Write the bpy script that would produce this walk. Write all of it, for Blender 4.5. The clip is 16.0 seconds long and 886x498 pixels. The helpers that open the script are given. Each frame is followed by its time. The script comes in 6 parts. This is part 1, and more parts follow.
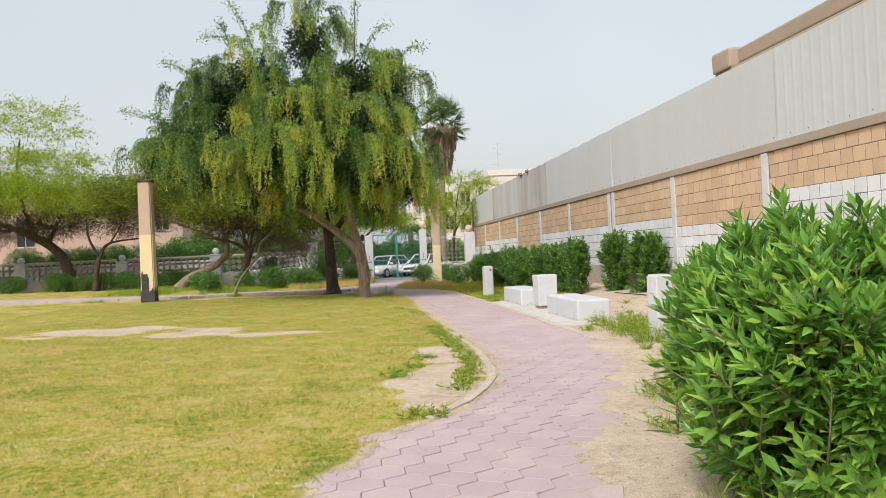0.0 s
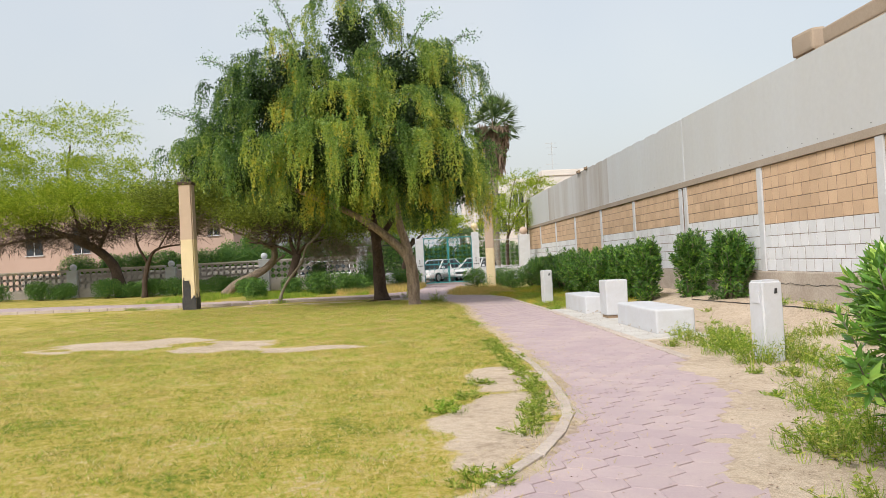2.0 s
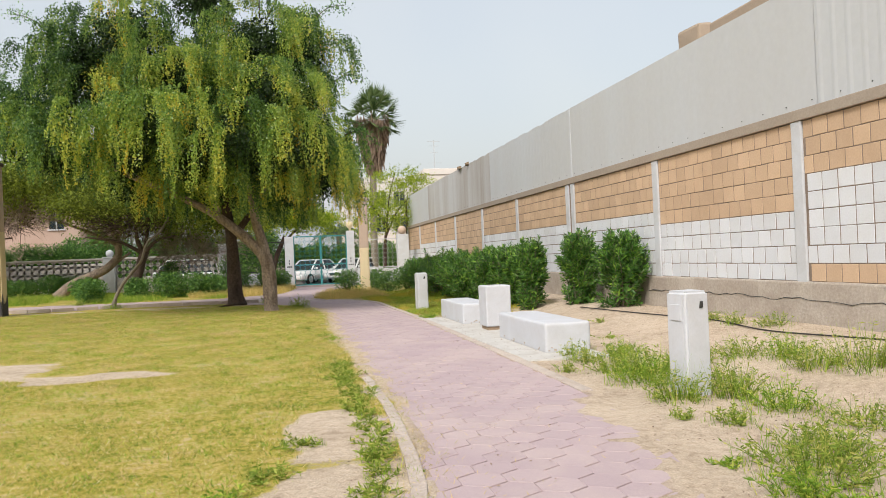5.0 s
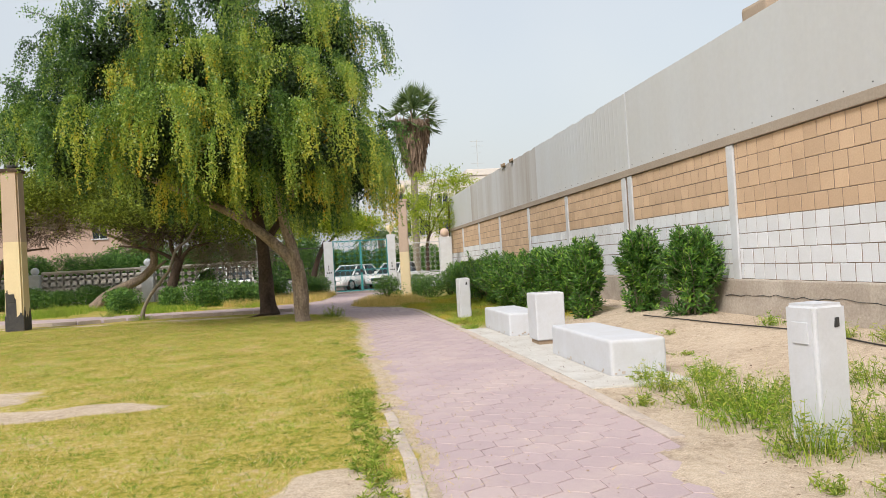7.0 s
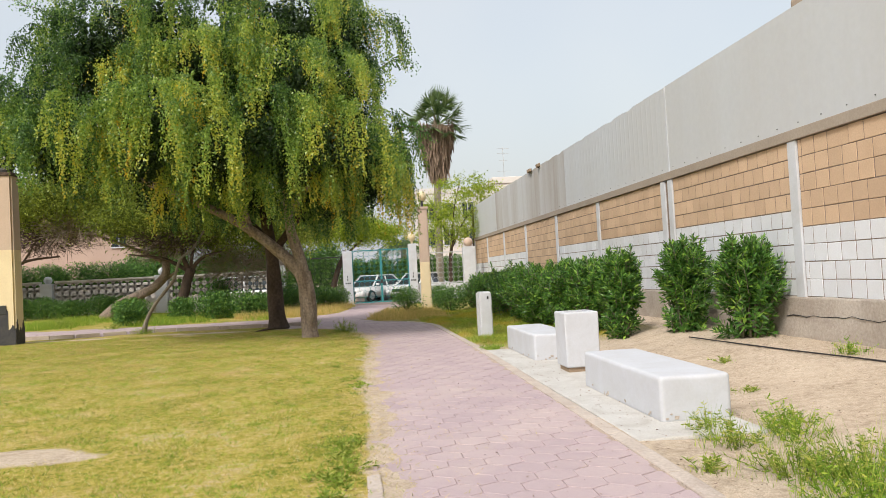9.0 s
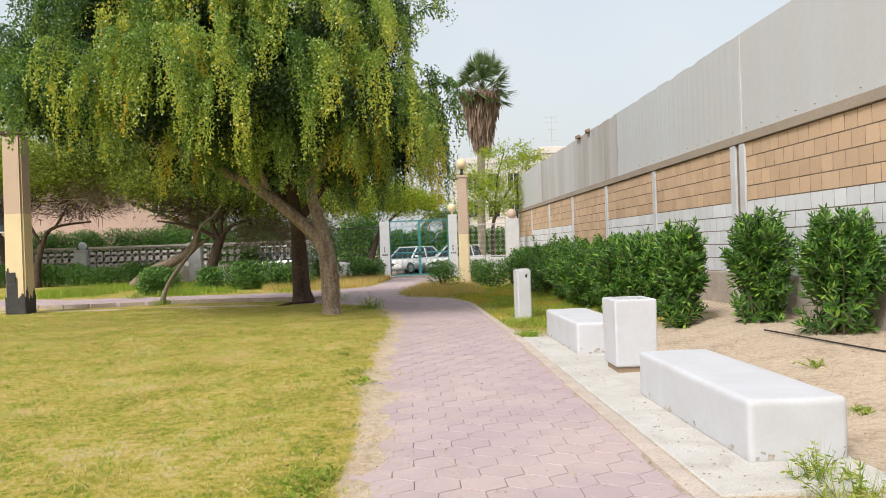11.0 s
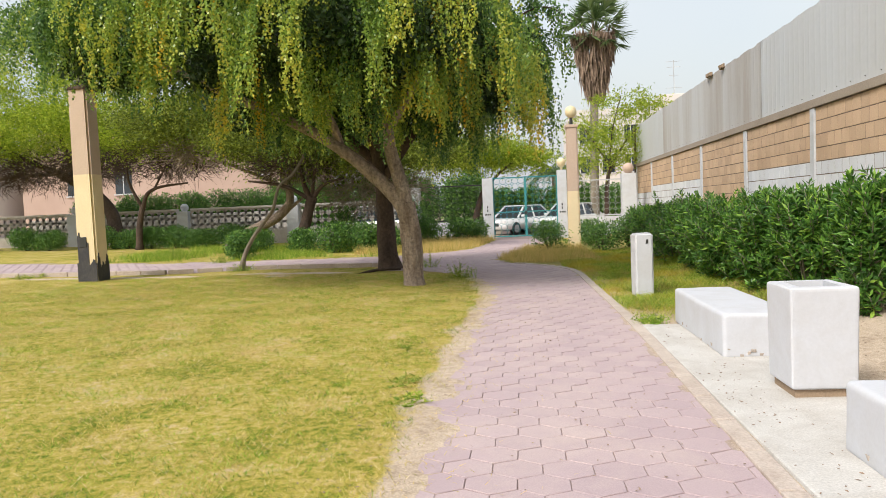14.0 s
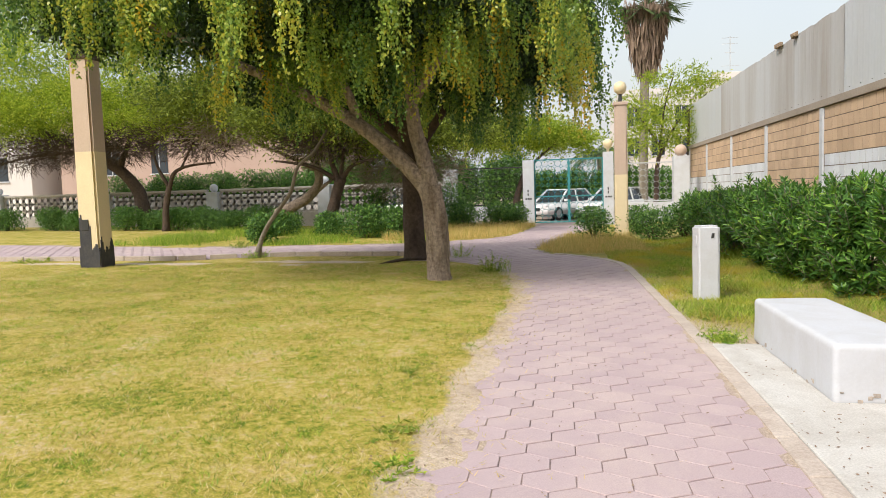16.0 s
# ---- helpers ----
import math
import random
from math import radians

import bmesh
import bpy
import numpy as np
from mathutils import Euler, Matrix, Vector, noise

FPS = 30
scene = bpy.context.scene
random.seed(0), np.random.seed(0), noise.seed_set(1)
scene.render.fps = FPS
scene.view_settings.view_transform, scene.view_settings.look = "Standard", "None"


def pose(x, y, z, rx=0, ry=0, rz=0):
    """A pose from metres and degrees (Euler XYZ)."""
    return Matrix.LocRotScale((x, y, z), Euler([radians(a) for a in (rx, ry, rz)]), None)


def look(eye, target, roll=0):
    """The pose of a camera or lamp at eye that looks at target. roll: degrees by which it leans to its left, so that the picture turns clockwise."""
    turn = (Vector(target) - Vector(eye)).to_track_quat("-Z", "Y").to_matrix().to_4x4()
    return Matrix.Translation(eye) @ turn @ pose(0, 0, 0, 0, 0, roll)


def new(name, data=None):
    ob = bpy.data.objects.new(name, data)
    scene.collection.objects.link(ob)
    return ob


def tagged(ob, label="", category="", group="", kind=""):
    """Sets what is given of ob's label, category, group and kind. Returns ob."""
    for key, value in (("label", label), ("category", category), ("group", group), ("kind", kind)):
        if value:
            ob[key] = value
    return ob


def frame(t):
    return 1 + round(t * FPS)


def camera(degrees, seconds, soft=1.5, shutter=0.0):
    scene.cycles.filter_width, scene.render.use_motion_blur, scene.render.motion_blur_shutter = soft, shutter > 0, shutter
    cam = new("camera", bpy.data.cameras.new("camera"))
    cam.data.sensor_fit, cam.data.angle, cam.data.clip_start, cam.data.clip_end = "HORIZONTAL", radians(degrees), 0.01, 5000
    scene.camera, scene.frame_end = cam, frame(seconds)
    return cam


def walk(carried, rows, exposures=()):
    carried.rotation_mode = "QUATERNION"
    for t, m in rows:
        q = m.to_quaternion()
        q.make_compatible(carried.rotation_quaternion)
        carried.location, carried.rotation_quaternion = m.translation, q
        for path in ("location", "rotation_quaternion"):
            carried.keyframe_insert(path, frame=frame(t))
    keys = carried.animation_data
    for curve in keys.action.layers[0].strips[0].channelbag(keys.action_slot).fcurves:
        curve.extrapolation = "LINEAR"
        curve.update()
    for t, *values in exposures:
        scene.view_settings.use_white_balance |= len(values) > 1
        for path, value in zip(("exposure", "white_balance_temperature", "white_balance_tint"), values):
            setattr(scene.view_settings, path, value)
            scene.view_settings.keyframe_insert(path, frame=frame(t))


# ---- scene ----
cam = camera(63.4, 16.0, 0.55)
PATH = [
    (0, (0.061, 0.089, 1.395), (0.31, 2.073, 1.41), -2.6),
    (0.5, (0.119, 0.517, 1.414), (0.344, 2.503, 1.465), -2.9),
    (1, (0.125, 0.923, 1.423), (0.303, 2.914, 1.486), -3.1),
    (1.5, (0.157, 1.319, 1.401), (0.281, 3.315, 1.45), -3.2),
    (2, (0.2, 1.744, 1.399), (0.305, 3.741, 1.431), -3.0),
    (2.5, (0.23, 2.168, 1.41), (0.372, 4.163, 1.439), -2.6),
    (3, (0.316, 2.585, 1.399), (0.532, 4.573, 1.438), -2.3),
    (3.5, (0.435, 2.995, 1.393), (0.741, 4.971, 1.438), -2.3),
    (4, (0.567, 3.403, 1.392), (0.979, 5.359, 1.434), -2.4),
    (4.2, (0.642, 3.564, 1.382), (1.095, 5.512, 1.417), -2.4),
    (6.5, (1.208, 5.378, 1.371), (1.528, 7.352, 1.374), -2.8),
    (7, (1.302, 5.797, 1.389), (1.603, 7.774, 1.423), -3.3),
    (7.5, (1.405, 6.192, 1.385), (1.697, 8.169, 1.448), -4.0),
    (8, (1.49, 6.569, 1.376), (1.763, 8.549, 1.459), -4.3),
    (8.5, (1.565, 6.955, 1.4), (1.815, 8.937, 1.487), -3.8),
    (9, (1.706, 7.291, 1.427), (1.934, 9.277, 1.492), -3.0),
    (11.3, (2.195, 9.224, 1.453), (2.274, 11.223, 1.444), -1.9),
    (11.5, (2.231, 9.407, 1.455), (2.3, 11.405, 1.45), -1.9),
    (12, (2.341, 9.76, 1.481), (2.371, 11.76, 1.47), -2.3),
    (12.5, (2.383, 10.173, 1.458), (2.354, 12.173, 1.43), -2.6),
    (13, (2.401, 10.56, 1.471), (2.3, 12.556, 1.414), -2.7),
    (13.5, (2.452, 10.955, 1.475), (2.285, 12.946, 1.387), -2.6),
    (14, (2.48, 11.343, 1.469), (2.259, 13.328, 1.357), -2.4),
    (14.5, (2.476, 11.78, 1.474), (2.223, 13.759, 1.337), -2.2),
    (15, (2.518, 12.181, 1.476), (2.24, 14.155, 1.318), -2.2),
    (15.5, (2.527, 12.56, 1.478), (2.219, 14.529, 1.316), -2.0),
    (16, (2.515, 12.992, 1.499), (2.177, 14.957, 1.342), -1.8),
]
walk(cam, [(t, look(eye, target, roll)) for t, eye, target, roll in PATH],
     exposures=((0, 0.48), (4.2, 0.46), (9, 0.50), (12.5, 0.57), (16, 0.63)))

# ---- world, sun, exposure ----
world = bpy.data.worlds.new("hazy_sky")
scene.world = world
world.use_nodes = True
wn = world.node_tree
wn.nodes.clear()
sky = wn.nodes.new("ShaderNodeTexSky")
sky.sky_type = 'NISHITA'
sky.sun_disc = False
sky.sun_elevation = radians(45)
sky.sun_rotation = radians(216)
sky.air_density = 1.6
sky.dust_density = 6.0
bg_sky = wn.nodes.new("ShaderNodeBackground")
bg_sky.inputs["Strength"].default_value = 0.05
haze = wn.nodes.new("ShaderNodeBackground")
haze.inputs["Strength"].default_value = 0.42
tc = wn.nodes.new("ShaderNodeTexCoord")
cloud = wn.nodes.new("ShaderNodeTexNoise")
cloud.inputs["Scale"].default_value = 1.6
cloud.inputs["Detail"].default_value = 4
cr = wn.nodes.new("ShaderNodeValToRGB")
cr.color_ramp.elements[0].position, cr.color_ramp.elements[1].position = 0.3, 0.7
cr.color_ramp.elements[0].color = (0.80, 0.87, 0.97, 1)
cr.color_ramp.elements[1].color = (0.98, 0.99, 1.0, 1)
addb = wn.nodes.new("ShaderNodeAddShader")
wo = wn.nodes.new("ShaderNodeOutputWorld")
wn.links.new(tc.outputs["Generated"], cloud.inputs["Vector"])
wn.links.new(cloud.outputs["Fac"], cr.inputs["Fac"])
wn.links.new(cr.outputs["Color"], haze.inputs["Color"])
wn.links.new(sky.outputs["Color"], bg_sky.inputs["Color"])
wn.links.new(bg_sky.outputs[0], addb.inputs[0])
wn.links.new(haze.outputs[0], addb.inputs[1])
wn.links.new(addb.outputs[0], wo.inputs["Surface"])

sun_data = bpy.data.lights.new("sun", 'SUN')
sun_data.energy = 2.2
sun_data.angle = radians(14)
sun_data.color = (1.0, 0.98, 0.955)
sun = new("sun", sun_data)
sun.matrix_world = look((-16, -16, 27), (0, 6, 0))

# ---- materials ----
RNG = np.random.default_rng(7)


def nodes_of(name, rough=0.8, metal=0.0, spec=0.3):
    m = bpy.data.materials.new(name)
    m.use_nodes = True
    nt = m.node_tree
    b = nt.nodes["Principled BSDF"]
    b.inputs["Roughness"].default_value = rough
    b.inputs["Metallic"].default_value = metal
    b.inputs["Specular IOR Level"].default_value = spec
    return m, nt, b


def ramp(nt, stops):
    r = nt.nodes.new("ShaderNodeValToRGB")
    while len(r.color_ramp.elements) < len(stops):
        r.color_ramp.elements.new(0.5)
    for e, (p, c) in zip(r.color_ramp.elements, stops):
        e.position, e.color = p, (*c, 1)
    return r


def noise_node(nt, scale, detail=5, rough=0.6, vec=None, distort=0.0):
    n = nt.nodes.new("ShaderNodeTexNoise")
    n.inputs["Scale"].default_value = scale
    n.inputs["Detail"].default_value = detail
    n.inputs["Roughness"].default_value = rough
    n.inputs["Distortion"].default_value = distort
    if vec is not None:
        nt.links.new(vec, n.inputs["Vector"])
    return n


def position(nt):
    return nt.nodes.new("ShaderNodeNewGeometry").outputs["Position"]


def mix(nt, fac, a, b, mode='MIX'):
    x = nt.nodes.new("ShaderNodeMix")
    x.data_type, x.blend_type = 'RGBA', mode
    for sock, v in ((x.inputs[0], fac), (x.inputs[6], a), (x.inputs[7], b)):
        if isinstance(v, (int, float)):
            sock.default_value = v
        elif isinstance(v, tuple):
            sock.default_value = (*v, 1)
        else:
            nt.links.new(v, sock)
    return x.outputs[2]


def bump(nt, b, height, strength=0.3, dist=0.02):
    k = nt.nodes.new("ShaderNodeBump")
    k.inputs["Strength"].default_value = strength
    k.inputs["Distance"].default_value = dist
    nt.links.new(height, k.inputs["Height"])
    nt.links.new(k.outputs["Normal"], b.inputs["Normal"])


def worn(name, base, dark, fine=40, large=1.2, rough=0.8, amount=0.5, grain=0.25, bstr=0.25, bdist=0.01, metal=0.0, vary=0.0, spec=0.3, stretch=None):
    """Weathered surface: a base colour with stains at two scales and a fine relief."""
    m, nt, b = nodes_of(name, rough, metal, spec)
    pos = position(nt)
    if stretch:
        mp = nt.nodes.new("ShaderNodeMapping")
        mp.inputs["Scale"].default_value = stretch
        nt.links.new(pos, mp.inputs["Vector"])
        lpos = mp.outputs["Vector"]
    else:
        lpos = pos
    big = noise_node(nt, large, 6, 0.65, lpos, 0.6)
    r1 = ramp(nt, [(0.38, (0, 0, 0)), (0.72, (amount,) * 3)])
    nt.links.new(big.outputs["Fac"], r1.inputs["Fac"])
    c = mix(nt, r1.outputs["Color"], base, dark)
    sm = noise_node(nt, fine, 4, 0.7, pos)
    r2 = ramp(nt, [(0.25, (1 - grain,) * 3), (0.75, (1 + 0.3 * grain,) * 3)])
    nt.links.new(sm.outputs["Fac"], r2.inputs["Fac"])
    c = mix(nt, 1.0, c, r2.outputs["Color"], 'MULTIPLY')
    if vary:
        oi = nt.nodes.new("ShaderNodeObjectInfo")
        gi = nt.nodes.new("ShaderNodeNewGeometry")
        ad = nt.nodes.new("ShaderNodeMath")
        ad.operation = 'ADD'
        nt.links.new(oi.outputs["Random"], ad.inputs[0])
        nt.links.new(gi.outputs["Random Per Island"], ad.inputs[1])
        fr = nt.nodes.new("ShaderNodeMath")
        fr.operation = 'FRACT'
        nt.links.new(ad.outputs[0], fr.inputs[0])
        r3 = ramp(nt, [(0, (1 - vary,) * 3), (1, (1 + 0.4 * vary,) * 3)])
        nt.links.new(fr.outputs[0], r3.inputs["Fac"])
        c = mix(nt, 1.0, c, r3.outputs["Color"], 'MULTIPLY')
    nt.links.new(c, b.inputs["Base Color"])
    bump(nt, b, sm.outputs["Fac"], bstr, bdist)
    return m


def plain(name, col, rough=0.6, metal=0.0, spec=0.4):
    return worn(name, col, tuple(0.8 * v for v in col), rough=rough, metal=metal, spec=spec, amount=0.4, grain=0.1, bstr=0.05)


def leafy(name, stops, rough=0.55, trans=0.35, spec=0.3, patch=0.0, patch_col=(0.3, 0.28, 0.03), patch_scale=0.6, patch2=0.0, patch2_col=(0.6, 0.5, 0.3), patch2_scale=2.4, tone=False):
    """Leaves that differ one by one, or by the mesh attribute 'tone', with light passing through."""
    m, nt, b = nodes_of(name, rough, 0, spec)
    g = nt.nodes.new("ShaderNodeNewGeometry")
    r = ramp(nt, stops)
    if tone:
        at = nt.nodes.new("ShaderNodeAttribute")
        at.attribute_name = "tone"
        nt.links.new(at.outputs["Fac"], r.inputs["Fac"])
    else:
        nt.links.new(g.outputs["Random Per Island"], r.inputs["Fac"])
    c = r.outputs["Color"]
    if patch:
        n = noise_node(nt, patch_scale, 2, 0.5, g.outputs["Position"])
        rp = ramp(nt, [(0.47, (0, 0, 0)), (0.62, (patch,) * 3)])
        nt.links.new(n.outputs["Fac"], rp.inputs["Fac"])
        c = mix(nt, rp.outputs["Color"], c, patch_col)
    if patch2:
        n2 = noise_node(nt, patch2_scale, 4, 0.65, g.outputs["Position"], 0.4)
        rq = ramp(nt, [(0.52, (0, 0, 0)), (0.64, (patch2,) * 3)])
        nt.links.new(n2.outputs["Fac"], rq.inputs["Fac"])
        c = mix(nt, rq.outputs["Color"], c, patch2_col)
    nt.links.new(c, b.inputs["Base Color"])
    t = nt.nodes.new("ShaderNodeBsdfTranslucent")
    nt.links.new(c, t.inputs["Color"])
    ms = nt.nodes.new("ShaderNodeMixShader")
    ms.inputs[0].default_value = trans
    nt.links.new(b.outputs[0], ms.inputs[1])
    nt.links.new(t.outputs[0], ms.inputs[2])
    nt.links.new(ms.outputs[0], nt.nodes["Material Output"].inputs["Surface"])
    return m


M_WHITE = worn("white_paint", (0.55, 0.565, 0.60), (0.42, 0.41, 0.40), 38, 2.2, 0.7, 0.55, 0.07, 0.14, 0.005)
# Same white paint, toned slightly darker to offset strong light on the benches.
M_BENCH = worn("toned_white_paint", (0.54, 0.552, 0.585), (0.42, 0.405, 0.39), 40, 3.0, 0.75, 0.4, 0.06, 0.18, 0.006)
M_WHITE_BLOCK = worn("white_painted_block", (0.66, 0.675, 0.715), (0.55, 0.54, 0.53), 45, 0.9, 0.85, 0.45, 0.10, 0.25, 0.005, vary=0.09)
M_TAN_BLOCK = worn("tan_block", (0.59, 0.42, 0.285), (0.47, 0.325, 0.215), 45, 0.8, 0.9, 0.6, 0.16, 0.3, 0.005, vary=0.12)
M_MORTAR = worn("mortar", (0.26, 0.20, 0.16), (0.15, 0.12, 0.10), 60, 1.5, 0.95)
M_PLINTH = worn("grey_render", (0.50, 0.44, 0.38), (0.33, 0.27, 0.22), 24, 1.6, 0.95, 0.75, 0.3, 0.6, 0.02)
M_BEAM = worn("dusty_concrete_beam", (0.37, 0.31, 0.255), (0.28, 0.225, 0.175), 30, 0.7, 0.9, 0.6, 0.2, 0.3, 0.01)
M_SHEET = worn("grey_sheet_metal", (0.51, 0.525, 0.55), (0.46, 0.445, 0.43), 8, 0.35, 0.5, 0.55, 0.06, 0.03, 0.01, metal=0.0, spec=0.4, stretch=(1, 1, 0.18))
M_SHEET_DUSTY = worn("dusty_sheet_metal", (0.49, 0.49, 0.495), (0.30, 0.245, 0.20), 8, 0.55, 0.6, 0.95, 0.06, 0.03, 0.01, spec=0.4, stretch=(1, 1, 0.10))
M_CONCRETE = worn("pale_concrete", (0.59, 0.57, 0.535), (0.42, 0.38, 0.335), 70, 2.6, 0.9, 0.7, 0.28, 0.3, 0.008)
M_KERB = worn("kerb_concrete", (0.56, 0.48, 0.415), (0.37, 0.29, 0.24), 40, 2.5, 0.9, 0.7, 0.3, 0.4, 0.01)
M_BROWN = worn("brown_plinth", (0.34, 0.25, 0.17), (0.22, 0.16, 0.11), 60, 4, 0.9)
M_POLE_UP = worn("tan_pole_paint", (0.54, 0.41, 0.32), (0.44, 0.33, 0.25), 30, 1.2, 0.7, 0.5, 0.1)
M_POLE_LOW = worn("cream_pole_paint", (0.74, 0.61, 0.39), (0.60, 0.48, 0.30), 30, 1.5, 0.65, 0.4, 0.1)
M_BLACK = worn("flaking_black_paint", (0.045, 0.045, 0.05), (0.10, 0.09, 0.08), 30, 5, 0.7, 0.6, 0.3)
M_IRON = plain("dark_iron", (0.05, 0.05, 0.05), 0.5, 0.3)
M_GLOBE = plain("cream_globe", (0.75, 0.62, 0.38), 0.35)
M_TEAL = plain("teal_paint", (0.05, 0.26, 0.27), 0.5)
M_GREYIRON = plain("grey_white_iron", (0.45, 0.46, 0.46), 0.5)
M_BREEZE = worn("breeze_block_paint", (0.54, 0.505, 0.47), (0.37, 0.32, 0.28), 30, 1.5, 0.9, 0.6, 0.2)
M_HOSE = plain("black_hose", (0.03, 0.025, 0.025), 0.5)
M_BARK = worn("grey_brown_bark", (0.47, 0.375, 0.30), (0.19, 0.135, 0.10), 17, 5, 0.95, 0.85, 0.6, 1.0, 0.07, stretch=(1.6, 1.6, 0.35))
M_BARK_DARK = worn("dark_bark", (0.128, 0.09, 0.0675), (0.0525, 0.0375, 0.03), 16, 3, 0.95, 0.8, 0.5, 0.9, 0.05, stretch=(0.75, 0.75, 0.45))
M_BARK_GREY = worn("grey_bark", (0.30, 0.26, 0.20), (0.16, 0.13, 0.10), 16, 3, 0.95, 0.7, 0.4, 0.8, 0.04, stretch=(1, 1, 0.3))
M_THATCH = worn("dry_palm_skirt", (0.33, 0.24, 0.175), (0.17, 0.115, 0.085), 30, 3, 0.95, 0.7, 0.4)
# Coloured by tone: dark end also holds painted shade, bright end the yellow tips.
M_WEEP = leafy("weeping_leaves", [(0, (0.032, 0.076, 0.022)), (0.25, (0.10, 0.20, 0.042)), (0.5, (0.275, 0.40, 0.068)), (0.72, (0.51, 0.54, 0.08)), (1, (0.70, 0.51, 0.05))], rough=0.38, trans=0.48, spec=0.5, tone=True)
# Darker copy of the weeping leaves; the crown's inner shade is in its colour.
M_WEEP_SHADED = leafy("shaded_weeping_leaves", [(0, (0.012, 0.026, 0.008)), (0.6, (0.03, 0.06, 0.014)), (1, (0.055, 0.095, 0.02))], trans=0.2)
M_FLOWER = leafy("yellow_blossom", [(0, (0.42, 0.38, 0.05)), (0.5, (0.62, 0.45, 0.04)), (1, (0.72, 0.42, 0.03))])
M_LIME = leafy("lime_leaves", [(0, (0.165, 0.245, 0.02)), (0.6, (0.34, 0.45, 0.04)), (1, (0.56, 0.61, 0.075))], trans=0.6)
M_OLEANDER = leafy("oleander_leaves", [(0, (0.035, 0.10, 0.018)), (0.55, (0.085, 0.205, 0.032)), (0.85, (0.17, 0.34, 0.046)), (1, (0.32, 0.48, 0.07))], rough=0.38, trans=0.28, spec=0.5)
M_OLEANDER_NEAR = leafy("young_oleander_leaves", [(0, (0.09, 0.21, 0.036)), (0.5, (0.16, 0.34, 0.054)), (0.85, (0.27, 0.48, 0.075)), (1, (0.42, 0.58, 0.10))], rough=0.36, trans=0.36, spec=0.5)
M_HEDGE = leafy("hedge_leaves", [(0, (0.0426, 0.106, 0.0283)), (0.6, (0.106, 0.237, 0.0473)), (1, (0.237, 0.402, 0.071))], rough=0.5, trans=0.25)
M_WEED = leafy("weed_leaves", [(0, (0.14, 0.22, 0.03)), (0.6, (0.32, 0.42, 0.06)), (1, (0.58, 0.53, 0.16))], trans=0.45)
M_GRASS = leafy("lawn_blades", [(0, (0.12, 0.155, 0.02)), (0.22, (0.33, 0.33, 0.045)), (0.55, (0.55, 0.45, 0.105)), (0.8, (0.66, 0.53, 0.22)), (1, (0.78, 0.66, 0.44))], trans=0.35, patch=0.75, patch_col=(0.29, 0.42, 0.025), patch_scale=1.1, patch2=0.85, patch2_col=(0.64, 0.47, 0.25), patch2_scale=1.7)
M_VERGE = leafy("verge_blades", [(0, (0.14, 0.24, 0.025)), (0.6, (0.30, 0.44, 0.045)), (1, (0.56, 0.55, 0.11))], trans=0.4, patch=0.8, patch_col=(0.55, 0.43, 0.05), patch_scale=0.9, patch2=0.6, patch2_col=(0.45, 0.30, 0.12), patch2_scale=1.5)
M_OLIVE = leafy("olive_leaves", [(0, (0.08, 0.11, 0.018)), (0.6, (0.18, 0.235, 0.03)), (1, (0.36, 0.42, 0.06))], trans=0.4)
M_DRY = leafy("dry_grass", [(0, (0.371, 0.338, 0.0844)), (0.5, (0.607, 0.456, 0.151)), (1, (0.75, 0.557, 0.236))], trans=0.35)
M_GREENGRASS = leafy("fresh_grass", [(0, (0.125, 0.237, 0.025)), (0.6, (0.288, 0.45, 0.0438)), (1, (0.575, 0.575, 0.112))], trans=0.45)
M_PALM = leafy("palm_fronds", [(0, (0.051, 0.102, 0.034)), (1, (0.17, 0.238, 0.085))], trans=0.2)
M_PINK = worn("pink_render", (0.47, 0.345, 0.285), (0.37, 0.26, 0.21), 20, 0.3, 0.9, 0.5, 0.1)
M_TANWALL = worn("tan_render", (0.42, 0.335, 0.26), (0.32, 0.245, 0.18), 20, 0.4, 0.9, 0.6, 0.15)
M_GREYBLD = worn("pale_building", (0.66, 0.62, 0.58), (0.54, 0.49, 0.45), 20, 0.3, 0.9, 0.5, 0.1)
M_GLASS = plain("dark_window_glass", (0.03, 0.04, 0.05), 0.1, 0.0, 0.7)
M_CARWHITE = plain("white_car_paint", (0.72, 0.73, 0.74), 0.2, 0.0, 0.6)
M_TYRE = plain("tyre_rubber", (0.02, 0.02, 0.02), 0.8)
M_RIM = plain("alloy", (0.5, 0.5, 0.52), 0.35, 0.8)
M_LAMP = plain("headlight", (0.7, 0.7, 0.72), 0.15)
M_ASPHALT = worn("asphalt", (0.06, 0.06, 0.06), (0.10, 0.095, 0.09), 40, 1, 0.9)


